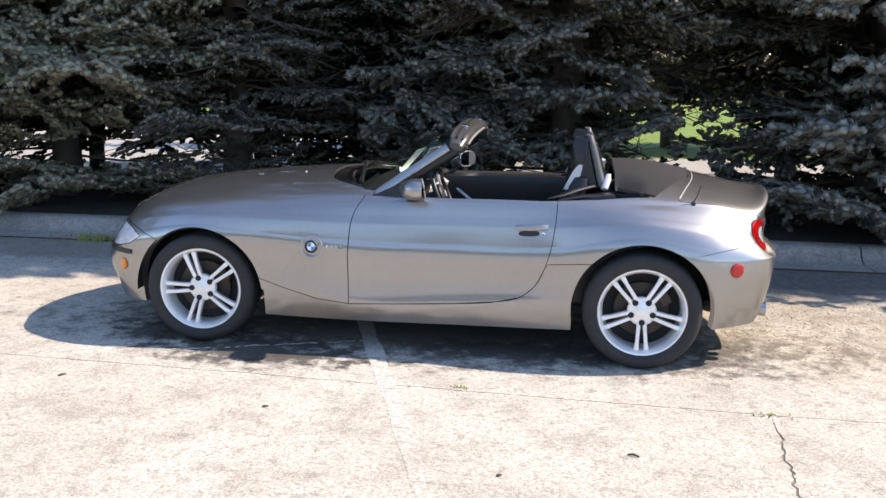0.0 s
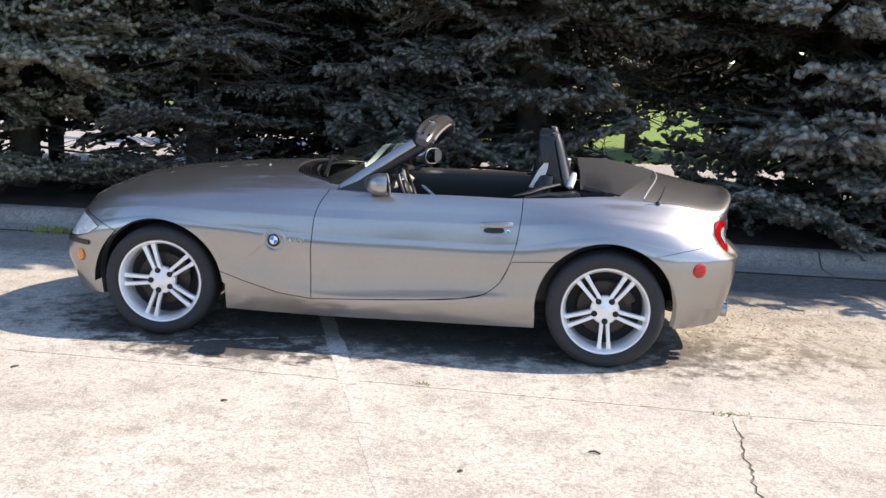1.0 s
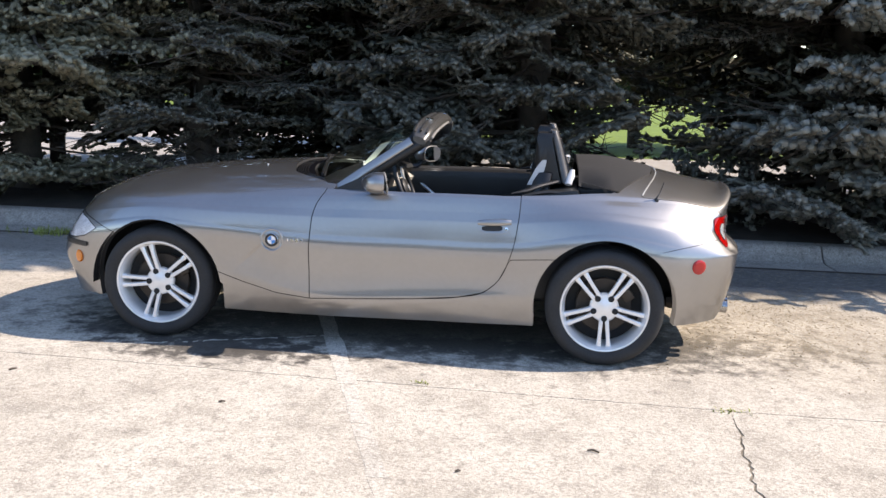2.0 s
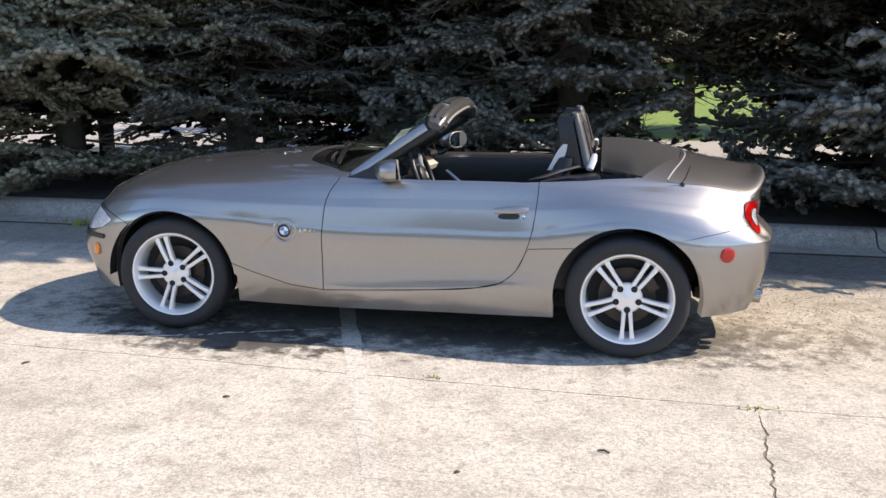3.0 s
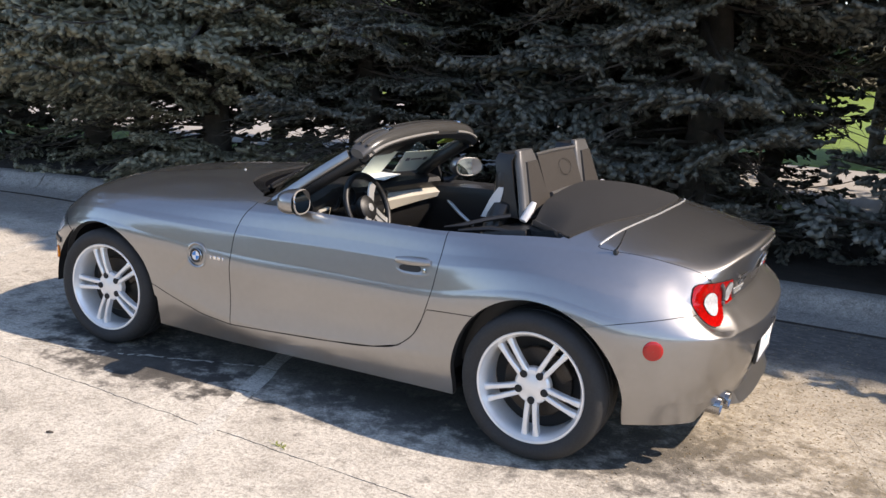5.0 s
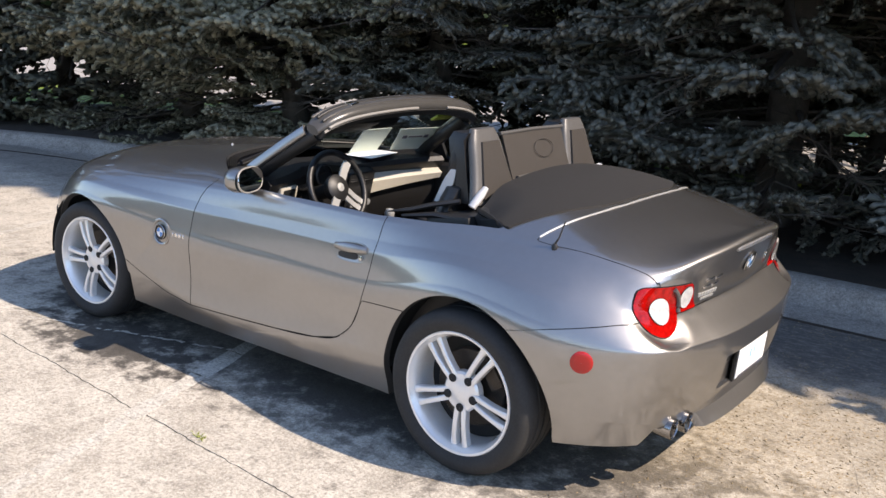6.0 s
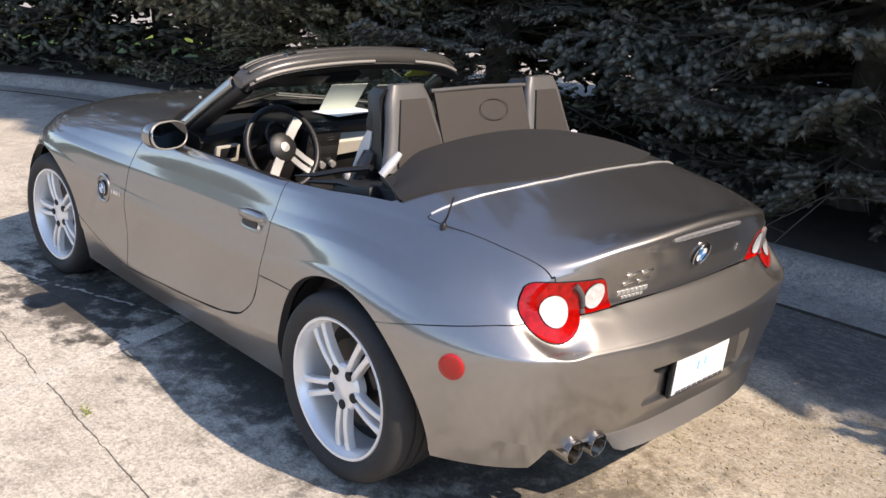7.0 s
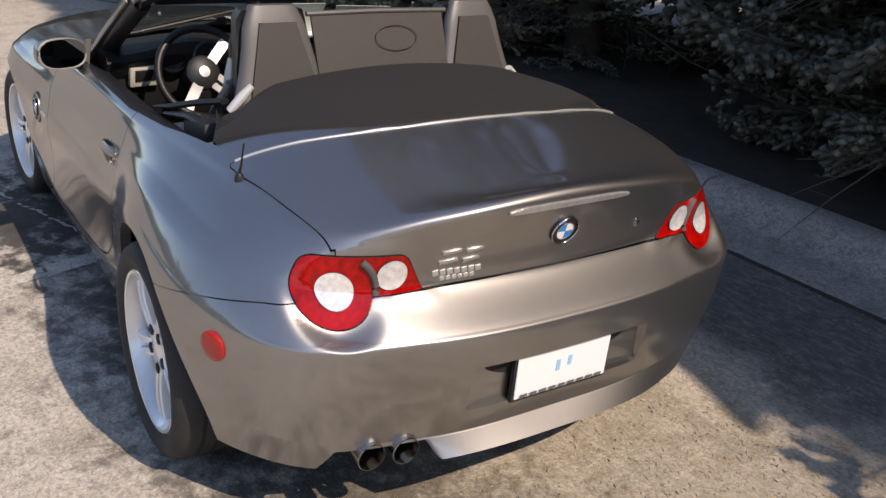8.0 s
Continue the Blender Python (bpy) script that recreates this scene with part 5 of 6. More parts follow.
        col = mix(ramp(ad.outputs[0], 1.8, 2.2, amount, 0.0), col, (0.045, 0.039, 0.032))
    for cx, cy, sx, sy, amount in litter:
        mp, ln = nt.nodes.new("ShaderNodeMapping"), nt.nodes.new("ShaderNodeVectorMath")
        mp.inputs["Location"].default_value = (-cx / sx, -cy / sy, 0)
        mp.inputs["Scale"].default_value = (1 / sx, 1 / sy, 1)
        ln.operation = "LENGTH"
        nt.links.new(tc.outputs["Object"], mp.inputs[0])
        nt.links.new(mp.outputs[0], ln.inputs[0])
        fade = nt.nodes.new("ShaderNodeMath")
        fade.operation = "MULTIPLY"
        nt.links.new(ramp(ln.outputs["Value"], 0.5, 1.0, amount, 0.0), fade.inputs[0])
        nt.links.new(ramp(noise_at(34, 8, 0.9), 0.42, 0.62, 0.15, 1.0), fade.inputs[1])
        col = mix(fade.outputs[0], col, (0.30, 0.225, 0.115))
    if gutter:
        # grime towards the gutter with tree shade painted in, ragged edge, paler worn streaks
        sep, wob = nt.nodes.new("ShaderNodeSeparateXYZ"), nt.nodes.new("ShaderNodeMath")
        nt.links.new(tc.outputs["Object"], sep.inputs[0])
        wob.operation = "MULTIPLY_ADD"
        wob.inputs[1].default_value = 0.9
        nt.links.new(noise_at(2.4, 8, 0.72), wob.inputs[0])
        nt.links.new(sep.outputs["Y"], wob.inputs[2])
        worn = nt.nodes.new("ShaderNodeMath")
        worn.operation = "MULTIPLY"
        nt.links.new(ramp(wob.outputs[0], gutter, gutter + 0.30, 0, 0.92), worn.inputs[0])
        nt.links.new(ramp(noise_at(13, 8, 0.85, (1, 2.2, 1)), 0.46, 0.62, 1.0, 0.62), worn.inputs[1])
        # weaker ahead of the parked car
        fade_x = nt.nodes.new("ShaderNodeMath")
        fade_x.operation = "MULTIPLY"
        nt.links.new(worn.outputs[0], fade_x.inputs[0])
        nt.links.new(ramp(sep.outputs["X"], -2.4, 0.6, 0.62, 1.0), fade_x.inputs[1])
        col = mix(fade_x.outputs[0], col, (0.080, 0.075, 0.069))
    nt.links.new(col, b.inputs["Base Color"])
    bp = nt.nodes.new("ShaderNodeBump")
    bp.inputs["Strength"].default_value, bp.inputs["Distance"].default_value = 0.7, 0.006
    nt.links.new(grit, bp.inputs["Height"])
    nt.links.new(bp.outputs[0], b.inputs["Normal"])
    return m


DRIFTS = ((2.3, 0.35, 1.3, 1.0, 0.5), (2.9, -0.6, 1.1, 0.7, 0.25))
# stains, plus shade painted under the car, at its nose and behind it
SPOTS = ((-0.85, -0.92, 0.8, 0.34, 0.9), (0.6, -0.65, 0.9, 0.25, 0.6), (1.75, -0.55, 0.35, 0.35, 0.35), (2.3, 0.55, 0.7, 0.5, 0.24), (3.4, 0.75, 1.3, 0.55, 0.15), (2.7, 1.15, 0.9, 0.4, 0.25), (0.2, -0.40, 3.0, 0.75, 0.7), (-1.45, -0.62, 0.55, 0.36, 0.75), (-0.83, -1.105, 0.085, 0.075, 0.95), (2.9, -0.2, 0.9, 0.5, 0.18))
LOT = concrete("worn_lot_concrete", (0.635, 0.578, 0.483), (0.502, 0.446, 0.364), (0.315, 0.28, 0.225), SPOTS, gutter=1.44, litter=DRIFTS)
KERB = concrete("kerb_concrete", (0.48, 0.435, 0.375), (0.37, 0.333, 0.283), (0.24, 0.216, 0.18))
JOINT = mat("brown_joint_fill", (0.17, 0.145, 0.11), 0.95, vary=0.6, scale=14, bump=1.0, fine=90)
STRIPE = concrete("worn_white_line_paint", (0.645, 0.592, 0.50), (0.52, 0.468, 0.384), (0.318, 0.283, 0.23), SPOTS, 1.44, DRIFTS)
FRESHER = concrete("white_line_paint", (0.65, 0.605, 0.52), (0.54, 0.49, 0.41), (0.37, 0.335, 0.275))
SOIL = mat("needle_litter_soil", (0.050, 0.038, 0.027), 0.95, vary=0.5, scale=7, bump=1.0, fine=70)
LAWN = mat("sunlit_lawn", (0.135, 0.19, 0.012), 0.9, vary=0.35, scale=2.5, bump=1.0, fine=60)
ROAD = mat("pale_path_concrete", (0.34, 0.31, 0.27), 0.9, vary=0.12, scale=3)
WEED = mat("weed_leaf", (0.24, 0.27, 0.05), 0.7, vary=0.3, scale=60)


def flat(name, outline_xy, z, material, label, category, thick=0.04, kind="structure", parent=None):
    """A slab with the given outline and its top at z."""
    bm = bmesh.new()
    top = [bm.verts.new((x, y, z)) for x, y in outline_xy]
    low = [bm.verts.new((x, y, z - thick)) for x, y in outline_xy]
    bm.faces.new(top)
    for k in range(len(top)):
        j = (k + 1) % len(top)
        bm.faces.new((top[j], top[k], low[k], low[j]))
    bmesh.ops.triangulate(bm, faces=[f for f in bm.faces if len(f.verts) > 4])
    bmesh.ops.recalc_face_normals(bm, faces=bm.faces[:])
    ob = part(name, bm, material, parent, smooth=False)
    if parent is None:
        tagged(ob, label, category, kind=kind)
    else:
        tagged(ob, label)
    return ob


def jag(p, q, n, amp, seed):
    """A crack from p to q: wandering points between the two."""
    rng = random.Random(seed)
    p, q = Vector((*p, 0)), Vector((*q, 0))
    side = Vector((-(q - p).y, (q - p).x, 0)).normalized()
    w, out = 0.0, []
    for k in range(n + 1):
        s = k / n
        w = 0.72 * w + rng.uniform(-amp, amp)
        out.append(tuple((p.lerp(q, s) + side * w * math.sin(math.pi * min(1, max(0, s * 1.0))) ** 0.3)[:2]) if 0 < k < n else tuple(p.lerp(q, s)[:2]))
    return out


def kerb_line(s):
    """Plan of the gutter's front edge: straight behind the car, bending towards the lot beyond its nose. s metres along from x = 14."""
    if s < 19:
        return Vector((14 - s, 1.975, 0)), Vector((-1, 0, 0))
    a = (s - 19) / 6.0
    return Vector((-5 - 6 * math.sin(a), 1.975 - 6 * (1 - math.cos(a)), 0)), Vector((-math.cos(a), -math.sin(a), 0))


ground = flat("ground", [(-400, -400), (400, -400), (400, 400), (-400, 400)], -0.035, LAWN, "wide lawn and verge reaching the horizon", "ground", 0.2)
base = flat("lot_base", [(-40, -40), (40, -40), (40, 1.98), (-40, 1.98)], -0.004, JOINT, "dark bed under the slabs", "pavement", 0.01)
# slabs of the lot with a wandering joint and a crack between them
jl = jag((-1.9, -1.245), (1.815, -1.425), 190, 0.005, 3)
jr = jag((1.815, -1.425), (6.5, -1.50), 160, 0.005, 4)
jf = jag((-12.0, -0.80), (-1.9, -1.245), 90, 0.006, 6)
joint = [(-40, -0.4)] + jf[:-1] + jl[:-1] + jr + [(40, -1.6)]
crack = jag((1.815, -1.425), (1.60, -4.6), 110, 0.014, 5) + [(1.3, -40)]
rng = random.Random(31)
gaps = [rng.uniform(0.0014, 0.0046) for _ in range(700)]


def slab(blocks):
    """A slab of the lot: strips of quads between two rows of points each, with walls along the first row."""
    bm = bmesh.new()
    for one, two in blocks:
        a = [bm.verts.new((x, y, 0.0)) for x, y in one]
        b = [bm.verts.new((x, y, 0.0)) for x, y in two]
        c = [bm.verts.new((x, y, -0.02)) for x, y in one]
        for k in range(len(a) - 1):
            f = bm.faces.new((a[k], a[k + 1], b[k + 1], b[k]))
            f.normal_update()
            if f.normal.z < 0:
                f.normal_flip()
            bm.faces.new((a[k], a[k + 1], c[k + 1], c[k]))
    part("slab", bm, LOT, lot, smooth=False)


lot = thing("pavement", "pale worn concrete parking lot with cracks and faded lines", "pavement", kind="structure")
slab([([(x, y + g) for (x, y), g in zip(joint, gaps)], [(x, 1.972) for x, y in joint])])
west = [p for p in joint if p[0] < 1.8149] + [crack[0]]
east = [p for p in joint if p[0] > 1.8149]
turn_y = -1.62
low = [p for p in crack if p[1] < turn_y]
high = [p for p in crack if p[1] >= turn_y]
for edge, sg, far_x in ((west, -1, -40), (east, 1, 40)):
    inner = [p for p in edge if abs(p[0] - 1.815) < 0.5]
    outer = [p for p in edge if abs(p[0] - 1.815) >= 0.5]
    bound = min(inner, key=lambda p: sg * p[0]) if sg > 0 else min(inner, key=lambda p: p[0])
    stop = 1.815 + sg * 0.5
    outer = outer + [(stop, bound[1])] if sg < 0 else [(stop, max(inner)[1])] + outer
    blocks = [([(x, y - g) for (x, y), g in zip(outer, gaps[::-1])], [(x, -40) for x, y in outer])]
    inner = [(stop, outer[-1][1])] + inner if sg < 0 else inner + [(stop, outer[0][1])]
    foot = low[0][0] + sg * 0.003
    blocks.append(([(x, y - 0.002) for x, y in inner], [(stop + (x - stop) * (foot - stop) / (1.815 - stop), turn_y) for x, y in inner]))
    blocks.append(([(foot, turn_y)] + [(x + sg * (0.0015 + 1.6 * g), y) for (x, y), g in zip(low, gaps)], [(stop, turn_y)] + [(stop, y) for x, y in low]))
    slab(blocks)
lines = []
for x0, k in ((-6.39, -0.31), (-3.415, -0.31), (-0.49, -0.335), (2.515, -0.312)):
    rng = random.Random(int(x0 * 10))
    y0, y1 = 1.2, (-2.5 if x0 < 2 else -0.15)
    ln = thing("parking_line", "faded worn white parking line on the concrete", "marking", "parking lines", "structure")
    lines.append(ln)
    y = y0
    while y > y1:
        step = rng.uniform(0.10, 0.5)
        if rng.random() < (0.93 if x0 < 2 else 0.8):
            xa, xb = x0 + k * (y - 0.0), x0 + k * (y - step)
            wl = 0.046 + rng.uniform(-0.008, 0.006)
            ra, rb = jag((xa - wl, y), (xb - wl, y - step), 6, 0.006, rng.random()), jag((xa + wl, y), (xb + wl, y - step), 6, 0.006, rng.random())
            flat("paint_patch", ra + rb[::-1], 0.0012, FRESHER if x0 < 2 and y > -2.1 else STRIPE, "", "", 0.001, parent=ln)
        y -= step + rng.uniform(0.0, 0.05)

# chipped pale edge of an old patch beside the car
chips = thing("chipped_edge", "pale chipped edge of an old concrete patch", "marking", kind="structure")
rng = random.Random(5)
cp = jag((-1.85, -1.17), (-0.30, -0.60), 60, 0.010, 9)
for (xa, ya), (xb, yb) in zip(cp, cp[1:]):
    if rng.random() < 0.75:
        w0, w1 = rng.uniform(0.002, 0.012), rng.uniform(0.002, 0.012)
        flat("chip", [(xa, ya - w0), (xb, yb - w1), (xb, yb + w1), (xa, ya + w0)], 0.0014, FRESHER, "", "", 0.001, parent=chips)

# kerb and gutter in lengths
KP = [(0.0, -0.03), (0.0, 0.002), (0.33, -0.006), (0.40, 0.004), (0.46, 0.055), (0.49, 0.098), (0.52, 0.116), (0.57, 0.122), (0.68, 0.122), (0.70, 0.112), (0.70, -0.05)]
kerb = thing("kerb", "weathered concrete kerb and gutter with a rolled face", "kerb", kind="structure")
s0 = -1.55
kn = 0
while s0 < 27:
    s1 = s0 + 3.05
    bm = bmesh.new()
    rows = []
    for s in np.linspace(max(0, s0) + 0.007, s1 - 0.007, 9 if s0 > 15 else 5):
        p, d = kerb_line(max(0, s))
        nrm = Vector((d.y, -d.x, 0))
        rows.append([p + nrm * a + Vector((0, 0, b)) for a, b in KP])
    loft(bm, rows)
    part("kerb_length", bm, KERB, kerb)
    s0 = s1
    kn += 1

# dark dirt and needles caught along the foot of the kerb
rs_dirt = random.Random(5)
bm = bmesh.new()
rows = []
for s in np.arange(0, 27, 0.06):
    p, d = kerb_line(s)
    nrm = Vector((d.y, -d.x, 0))
    wide = 0.012 + 0.016 * max(0, noise.noise(p * 1.9)) + rs_dirt.uniform(0, 0.008)
    rows.append([p + nrm * (-0.004 + a * wide) + Vector((0, 0, h)) for a, h in ((-1.0, 0.001), (-0.3, 0.007), (0.6, 0.008), (1.3, 0.0025))])
loft(bm, rows)
tagged(part("gutter_dirt", bm, SOIL), "dark dirt line along the foot of the kerb", "dirt", kind="stuff")

# planted strip
rng = random.Random(11)
bm = bmesh.new()
nx, ny = 120, 26
vs = []
for i in range(nx + 1):
    row = []
    for j in range(ny + 1):
        s = 27 * i / nx
        p, d = kerb_line(s)
        nrm = Vector((d.y, -d.x, 0))
        q = p + nrm * (0.69 + 4.4 * j / ny)
        h = 0.095 + (0.035 * noise.noise(q * 1.3) + 0.02 * noise.noise(q * 6)) * min(1, j / 2) - (0.13 * max(0, (j - 20) / 6))
        row.append(bm.verts.new((q.x, q.y, h)))
    vs.append(row)
for a, b in zip(vs, vs[1:]):
    for j in range(ny):
        bm.faces.new((a[j], a[j + 1], b[j + 1], b[j]))
bmesh.ops.recalc_face_normals(bm, faces=bm.faces[:])
tagged(part("planting_strip", bm, SOIL), "dark needle-littered soil under the spruces", "ground", kind="structure")
flat("far_path", [(-60, 7.5), (60, 7.5), (60, 12.2), (-60, 12.2)], -0.015, ROAD, "pale sunlit concrete path beyond the trees", "path", 0.02)
flat("far_path", [(-60, 12.21), (-1.5, 12.21), (-5.0, 24.0), (-60, 24.0)], -0.015, ROAD, "pale sunlit concrete yard beyond the trees", "path", 0.02)

# ---- far woods added beyond the lot and lawn, mostly unseen, for dark reflections ----
WOODS = mat("far_woodland", (0.035, 0.052, 0.022), 0.9, vary=0.5, scale=0.6, bump=1.0, fine=3)
rng = random.Random(77)
bm = bmesh.new()
for k in range(260):
    a = 2 * math.pi * k / 260 + rng.uniform(-0.01, 0.01)
    r = rng.uniform(58, 78)
    h = rng.uniform(7.0, 11.5) * (0.75 + 0.35 * math.sin(a * 3.0 + 1))
    res = bmesh.ops.create_icosphere(bm, subdivisions=2, radius=1.0)
    for v in res["verts"]:
        q = v.co.copy()
        bump = 1 + 0.45 * noise.noise(q * 2.2 + Vector((k, 0, 0))) + 0.25 * noise.noise(q * 6 + Vector((0, k, 0)))
        v.co = Vector((r * math.cos(a) + q.x * 2.6 * bump, r * math.sin(a) + q.y * 2.6 * bump, max(-0.1, h * 0.5 + q.z * h * 0.5 * bump)))
tagged(part("far_woods", bm, WOODS, smooth=False), "mostly unseen green woodland edge added round the site for reflections", "woods", kind="stuff")

# ---- blue spruces ----
def needle_mat(name, low, high, old):
    """Needles that vary from shoot to shoot and from bough to bough."""
    m = bpy.data.materials.new(name)
    m.use_nodes = True
    nt = m.node_tree
    pb = nt.nodes["Principled BSDF"]
    pb.inputs["Roughness"].default_value = 0.6
    geo, oi, mx, mx2 = nt.nodes.new("ShaderNodeNewGeometry"), nt.nodes.new("ShaderNodeObjectInfo"), nt.nodes.new("ShaderNodeMix"), nt.nodes.new("ShaderNodeMix")
    mx.data_type = mx2.data_type = "RGBA"
    mx.inputs["A"].default_value, mx.inputs["B"].default_value = (*low, 1), (*high, 1)
    mx2.inputs["B"].default_value = (*old, 1)
    nt.links.new(geo.outputs["Random Per Island"], mx.inputs["Factor"])
    half = nt.nodes.new("ShaderNodeMath")
    half.operation = "MULTIPLY"
    half.inputs[1].default_value = 0.5
    nt.links.new(oi.outputs["Random"], half.inputs[0])
    nt.links.new(half.outputs[0], mx2.inputs["Factor"])
    nt.links.new(mx.outputs["Result"], mx2.inputs["A"])
    nt.links.new(mx2.outputs["Result"], pb.inputs["Base Color"])
    return m


# three needle colours along the row; their brightness also paints light and shade in
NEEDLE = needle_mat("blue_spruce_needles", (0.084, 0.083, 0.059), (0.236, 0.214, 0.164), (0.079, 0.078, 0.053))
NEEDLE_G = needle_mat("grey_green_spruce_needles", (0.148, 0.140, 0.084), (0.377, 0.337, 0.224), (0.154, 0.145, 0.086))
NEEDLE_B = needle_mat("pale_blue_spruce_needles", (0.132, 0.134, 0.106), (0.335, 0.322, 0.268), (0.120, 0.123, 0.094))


CORE = mat("spruce_shoot", (0.118, 0.115, 0.078), 0.8, vary=0.3, scale=12)


def spray_mesh(seed, length, droop, rich, fine=True):
    """One spruce bough along +x: a woody stem, side shoots and their needle-clad fingers."""
    rs = np.random.RandomState(seed)
    V, F, M = [], [], []
    fat = 0.0205 if fine else 0.022

    def frame_of(a, b):
        d = b - a
        ln = np.linalg.norm(d) + 1e-9
        d = d / ln
        s = np.cross(d, (0.1, 0.2, 1.0))
        s /= np.linalg.norm(s)
        return d, ln, s, np.cross(s, d)

    def spindle(a, b, r):
        d, ln, s, u = frame_of(a, b)
        o = len(V)
        V.append(a)
        n5 = 4 if fine else 3
        for t, rr in ((0.18, r * 0.85), (0.85, r * 0.98)) if fine else ((0.25, r * 0.9), (0.75, r)):
            for k in range(n5):
                an = k * 2 * math.pi / n5 + t * 2
                V.append(a + d * ln * t + rr * rs.uniform(0.78, 1.2) * (math.cos(an) * s + math.sin(an) * u))
        V.append(b + d * 0.010)
        rings = 2
        for k in range(n5):
            j = (k + 1) % n5
            F.append((o, o + 1 + j, o + 1 + k))
            for q in range(rings - 1):
                c0, c1 = o + 1 + q * n5, o + 1 + (q + 1) * n5
                F.extend([(c0 + k, c0 + j, c1 + j), (c0 + k, c1 + j, c1 + k)])
            last = o + 1 + (rings - 1) * n5
            F.append((last + k, last + j, last + n5))
            M.extend([2] * (2 * rings))

    def needles(a, b, count, nl):
        d, ln, s, u = frame_of(a, b)
        for _ in range(count):
            t, an = rs.uniform(0.05, 1.0), rs.uniform(0, 2 * math.pi)
            rad = math.cos(an) * s + math.sin(an) * u
            p = a + d * ln * t + rad * fat * 0.75
            tip = p + (rad * 0.8 + d * 0.6) * nl * rs.uniform(0.75, 1.15)
            w = np.cross(rad, d) * 0.0026
            o = len(V)
            V.extend([p - w, p + w, tip])
            F.append((o, o + 1, o + 2))
            M.append(0)

    def stem_at(t):
        return np.array((length * t, 0.05 * length * math.sin(3 * t + seed), -droop * length * (t - 0.55 * t * t * t)))

    n = 7
    for k in range(n):
        a, b = stem_at(k / n), stem_at((k + 1) / n)
        o = len(V)
        r0, r1 = 0.014 * (1 - k / n) + 0.003, 0.014 * (1 - (k + 1) / n) + 0.003
        for c, r in ((a, r0), (b, r1)):
            for q in range(5):
                V.append(c + r * np.array((0, math.cos(q * 1.2566), math.sin(q * 1.2566))))
        for q in range(5):
            j = (q + 1) % 5
            F.append((o + q, o + j, o + 5 + j, o + 5 + q))
            M.append(1)
    shoots = int(rich * length / (0.066 if fine else 0.11))
    for k in range(shoots):
        t = 0.22 + 0.78 * (k + rs.uniform(0, 1)) / shoots
        base_p = stem_at(t)
        sd = 1 if k % 2 else -1
        ang = math.radians(rs.uniform(35, 64))
        ll = length * (0.36 * (1 - t) ** 0.7 + 0.08) * rs.uniform(0.7, 1.15)
        end = base_p + np.array((math.cos(ang), sd * math.sin(ang), rs.uniform(-0.30, 0.02))) * ll
        axis = (end - base_p) / (np.linalg.norm(end - base_p) + 1e-9)
        perp = np.array((-axis[1], axis[0], 0.0))
        nf = max(3, int(ll / 0.041)) if fine else max(2, int(ll / 0.060))
        for i in range(nf):
            q = 0.12 + 0.88 * (i + 0.6) / nf
            c = base_p + (end - base_p) * q
            s2 = 1 if i % 2 else -1
            fl = rs.uniform(0.050, 0.088) * (1.15 - 0.35 * q) * (1.0 if fine else 1.25)
            d2 = axis * 0.7 + perp * s2 * rs.uniform(0.25, 0.85) + np.array((0, 0, rs.uniform(-0.55, 0.30)))
            d2 /= np.linalg.norm(d2)
            e = c + d2 * fl
            spindle(c, e, fat * rs.uniform(0.8, 1.15))
            if fine:
                needles(c, e, 10, 0.022)
        spindle(base_p + (end - base_p) * 0.4, end, fat)
        if fine:
            needles(base_p + (end - base_p) * 0.5, end, 12, 0.022)
    me = bpy.data.meshes.new("bough")
    me.from_pydata([tuple(v) for v in V], [], F)
    me.materials.append(NEEDLE)
    me.materials.append(BARK)
    me.materials.append(NEEDLE if fine else CORE)
    me.polygons.foreach_set("material_index", M)
    me.polygons.foreach_set("use_smooth", [len(f) == 3 for f in F])
    me.update()
    return me


BOUGHS = [spray_mesh(21 + k, ln, dr, 1.0) for k, (ln, dr) in enumerate(((1.35, 0.22), (1.2, 0.34), (1.5, 0.14), (1.1, 0.42)))]
ROUGH = [spray_mesh(51 + k, ln, dr, 0.9, False) for k, (ln, dr) in enumerate(((1.35, 0.3), (1.3, 0.42)))]


def plume_mesh(seed, length):
    """A bough of the high crown: a few broad hanging plumes."""
    rs = random.Random(seed)
    bm = bmesh.new()
    for k in range(11):
        t = 0.2 + 0.8 * (k + 0.5) / 11
        sd, ll = (1 if k % 2 else -1), length * (0.42 * (1 - t) + 0.12) * rs.uniform(0.8, 1.2)
        a = Vector((length * t, 0, -0.25 * length * t))
        tube(bm, [a, a + Vector((ll * 0.4, sd * ll * 0.45, -0.06)), a + Vector((ll * 0.75, sd * ll * 0.8, -0.10 - 0.1 * rs.random()))], (0.03, 0.085, 0.015), 5, 0.45)
    me = bpy.data.meshes.new("bough")
    bm.to_mesh(me)
    bm.free()
    me.materials.append(NEEDLE)
    return me


PLUMES = [plume_mesh(k, ln) for k, ln in ((1, 1.35), (2, 1.25))]


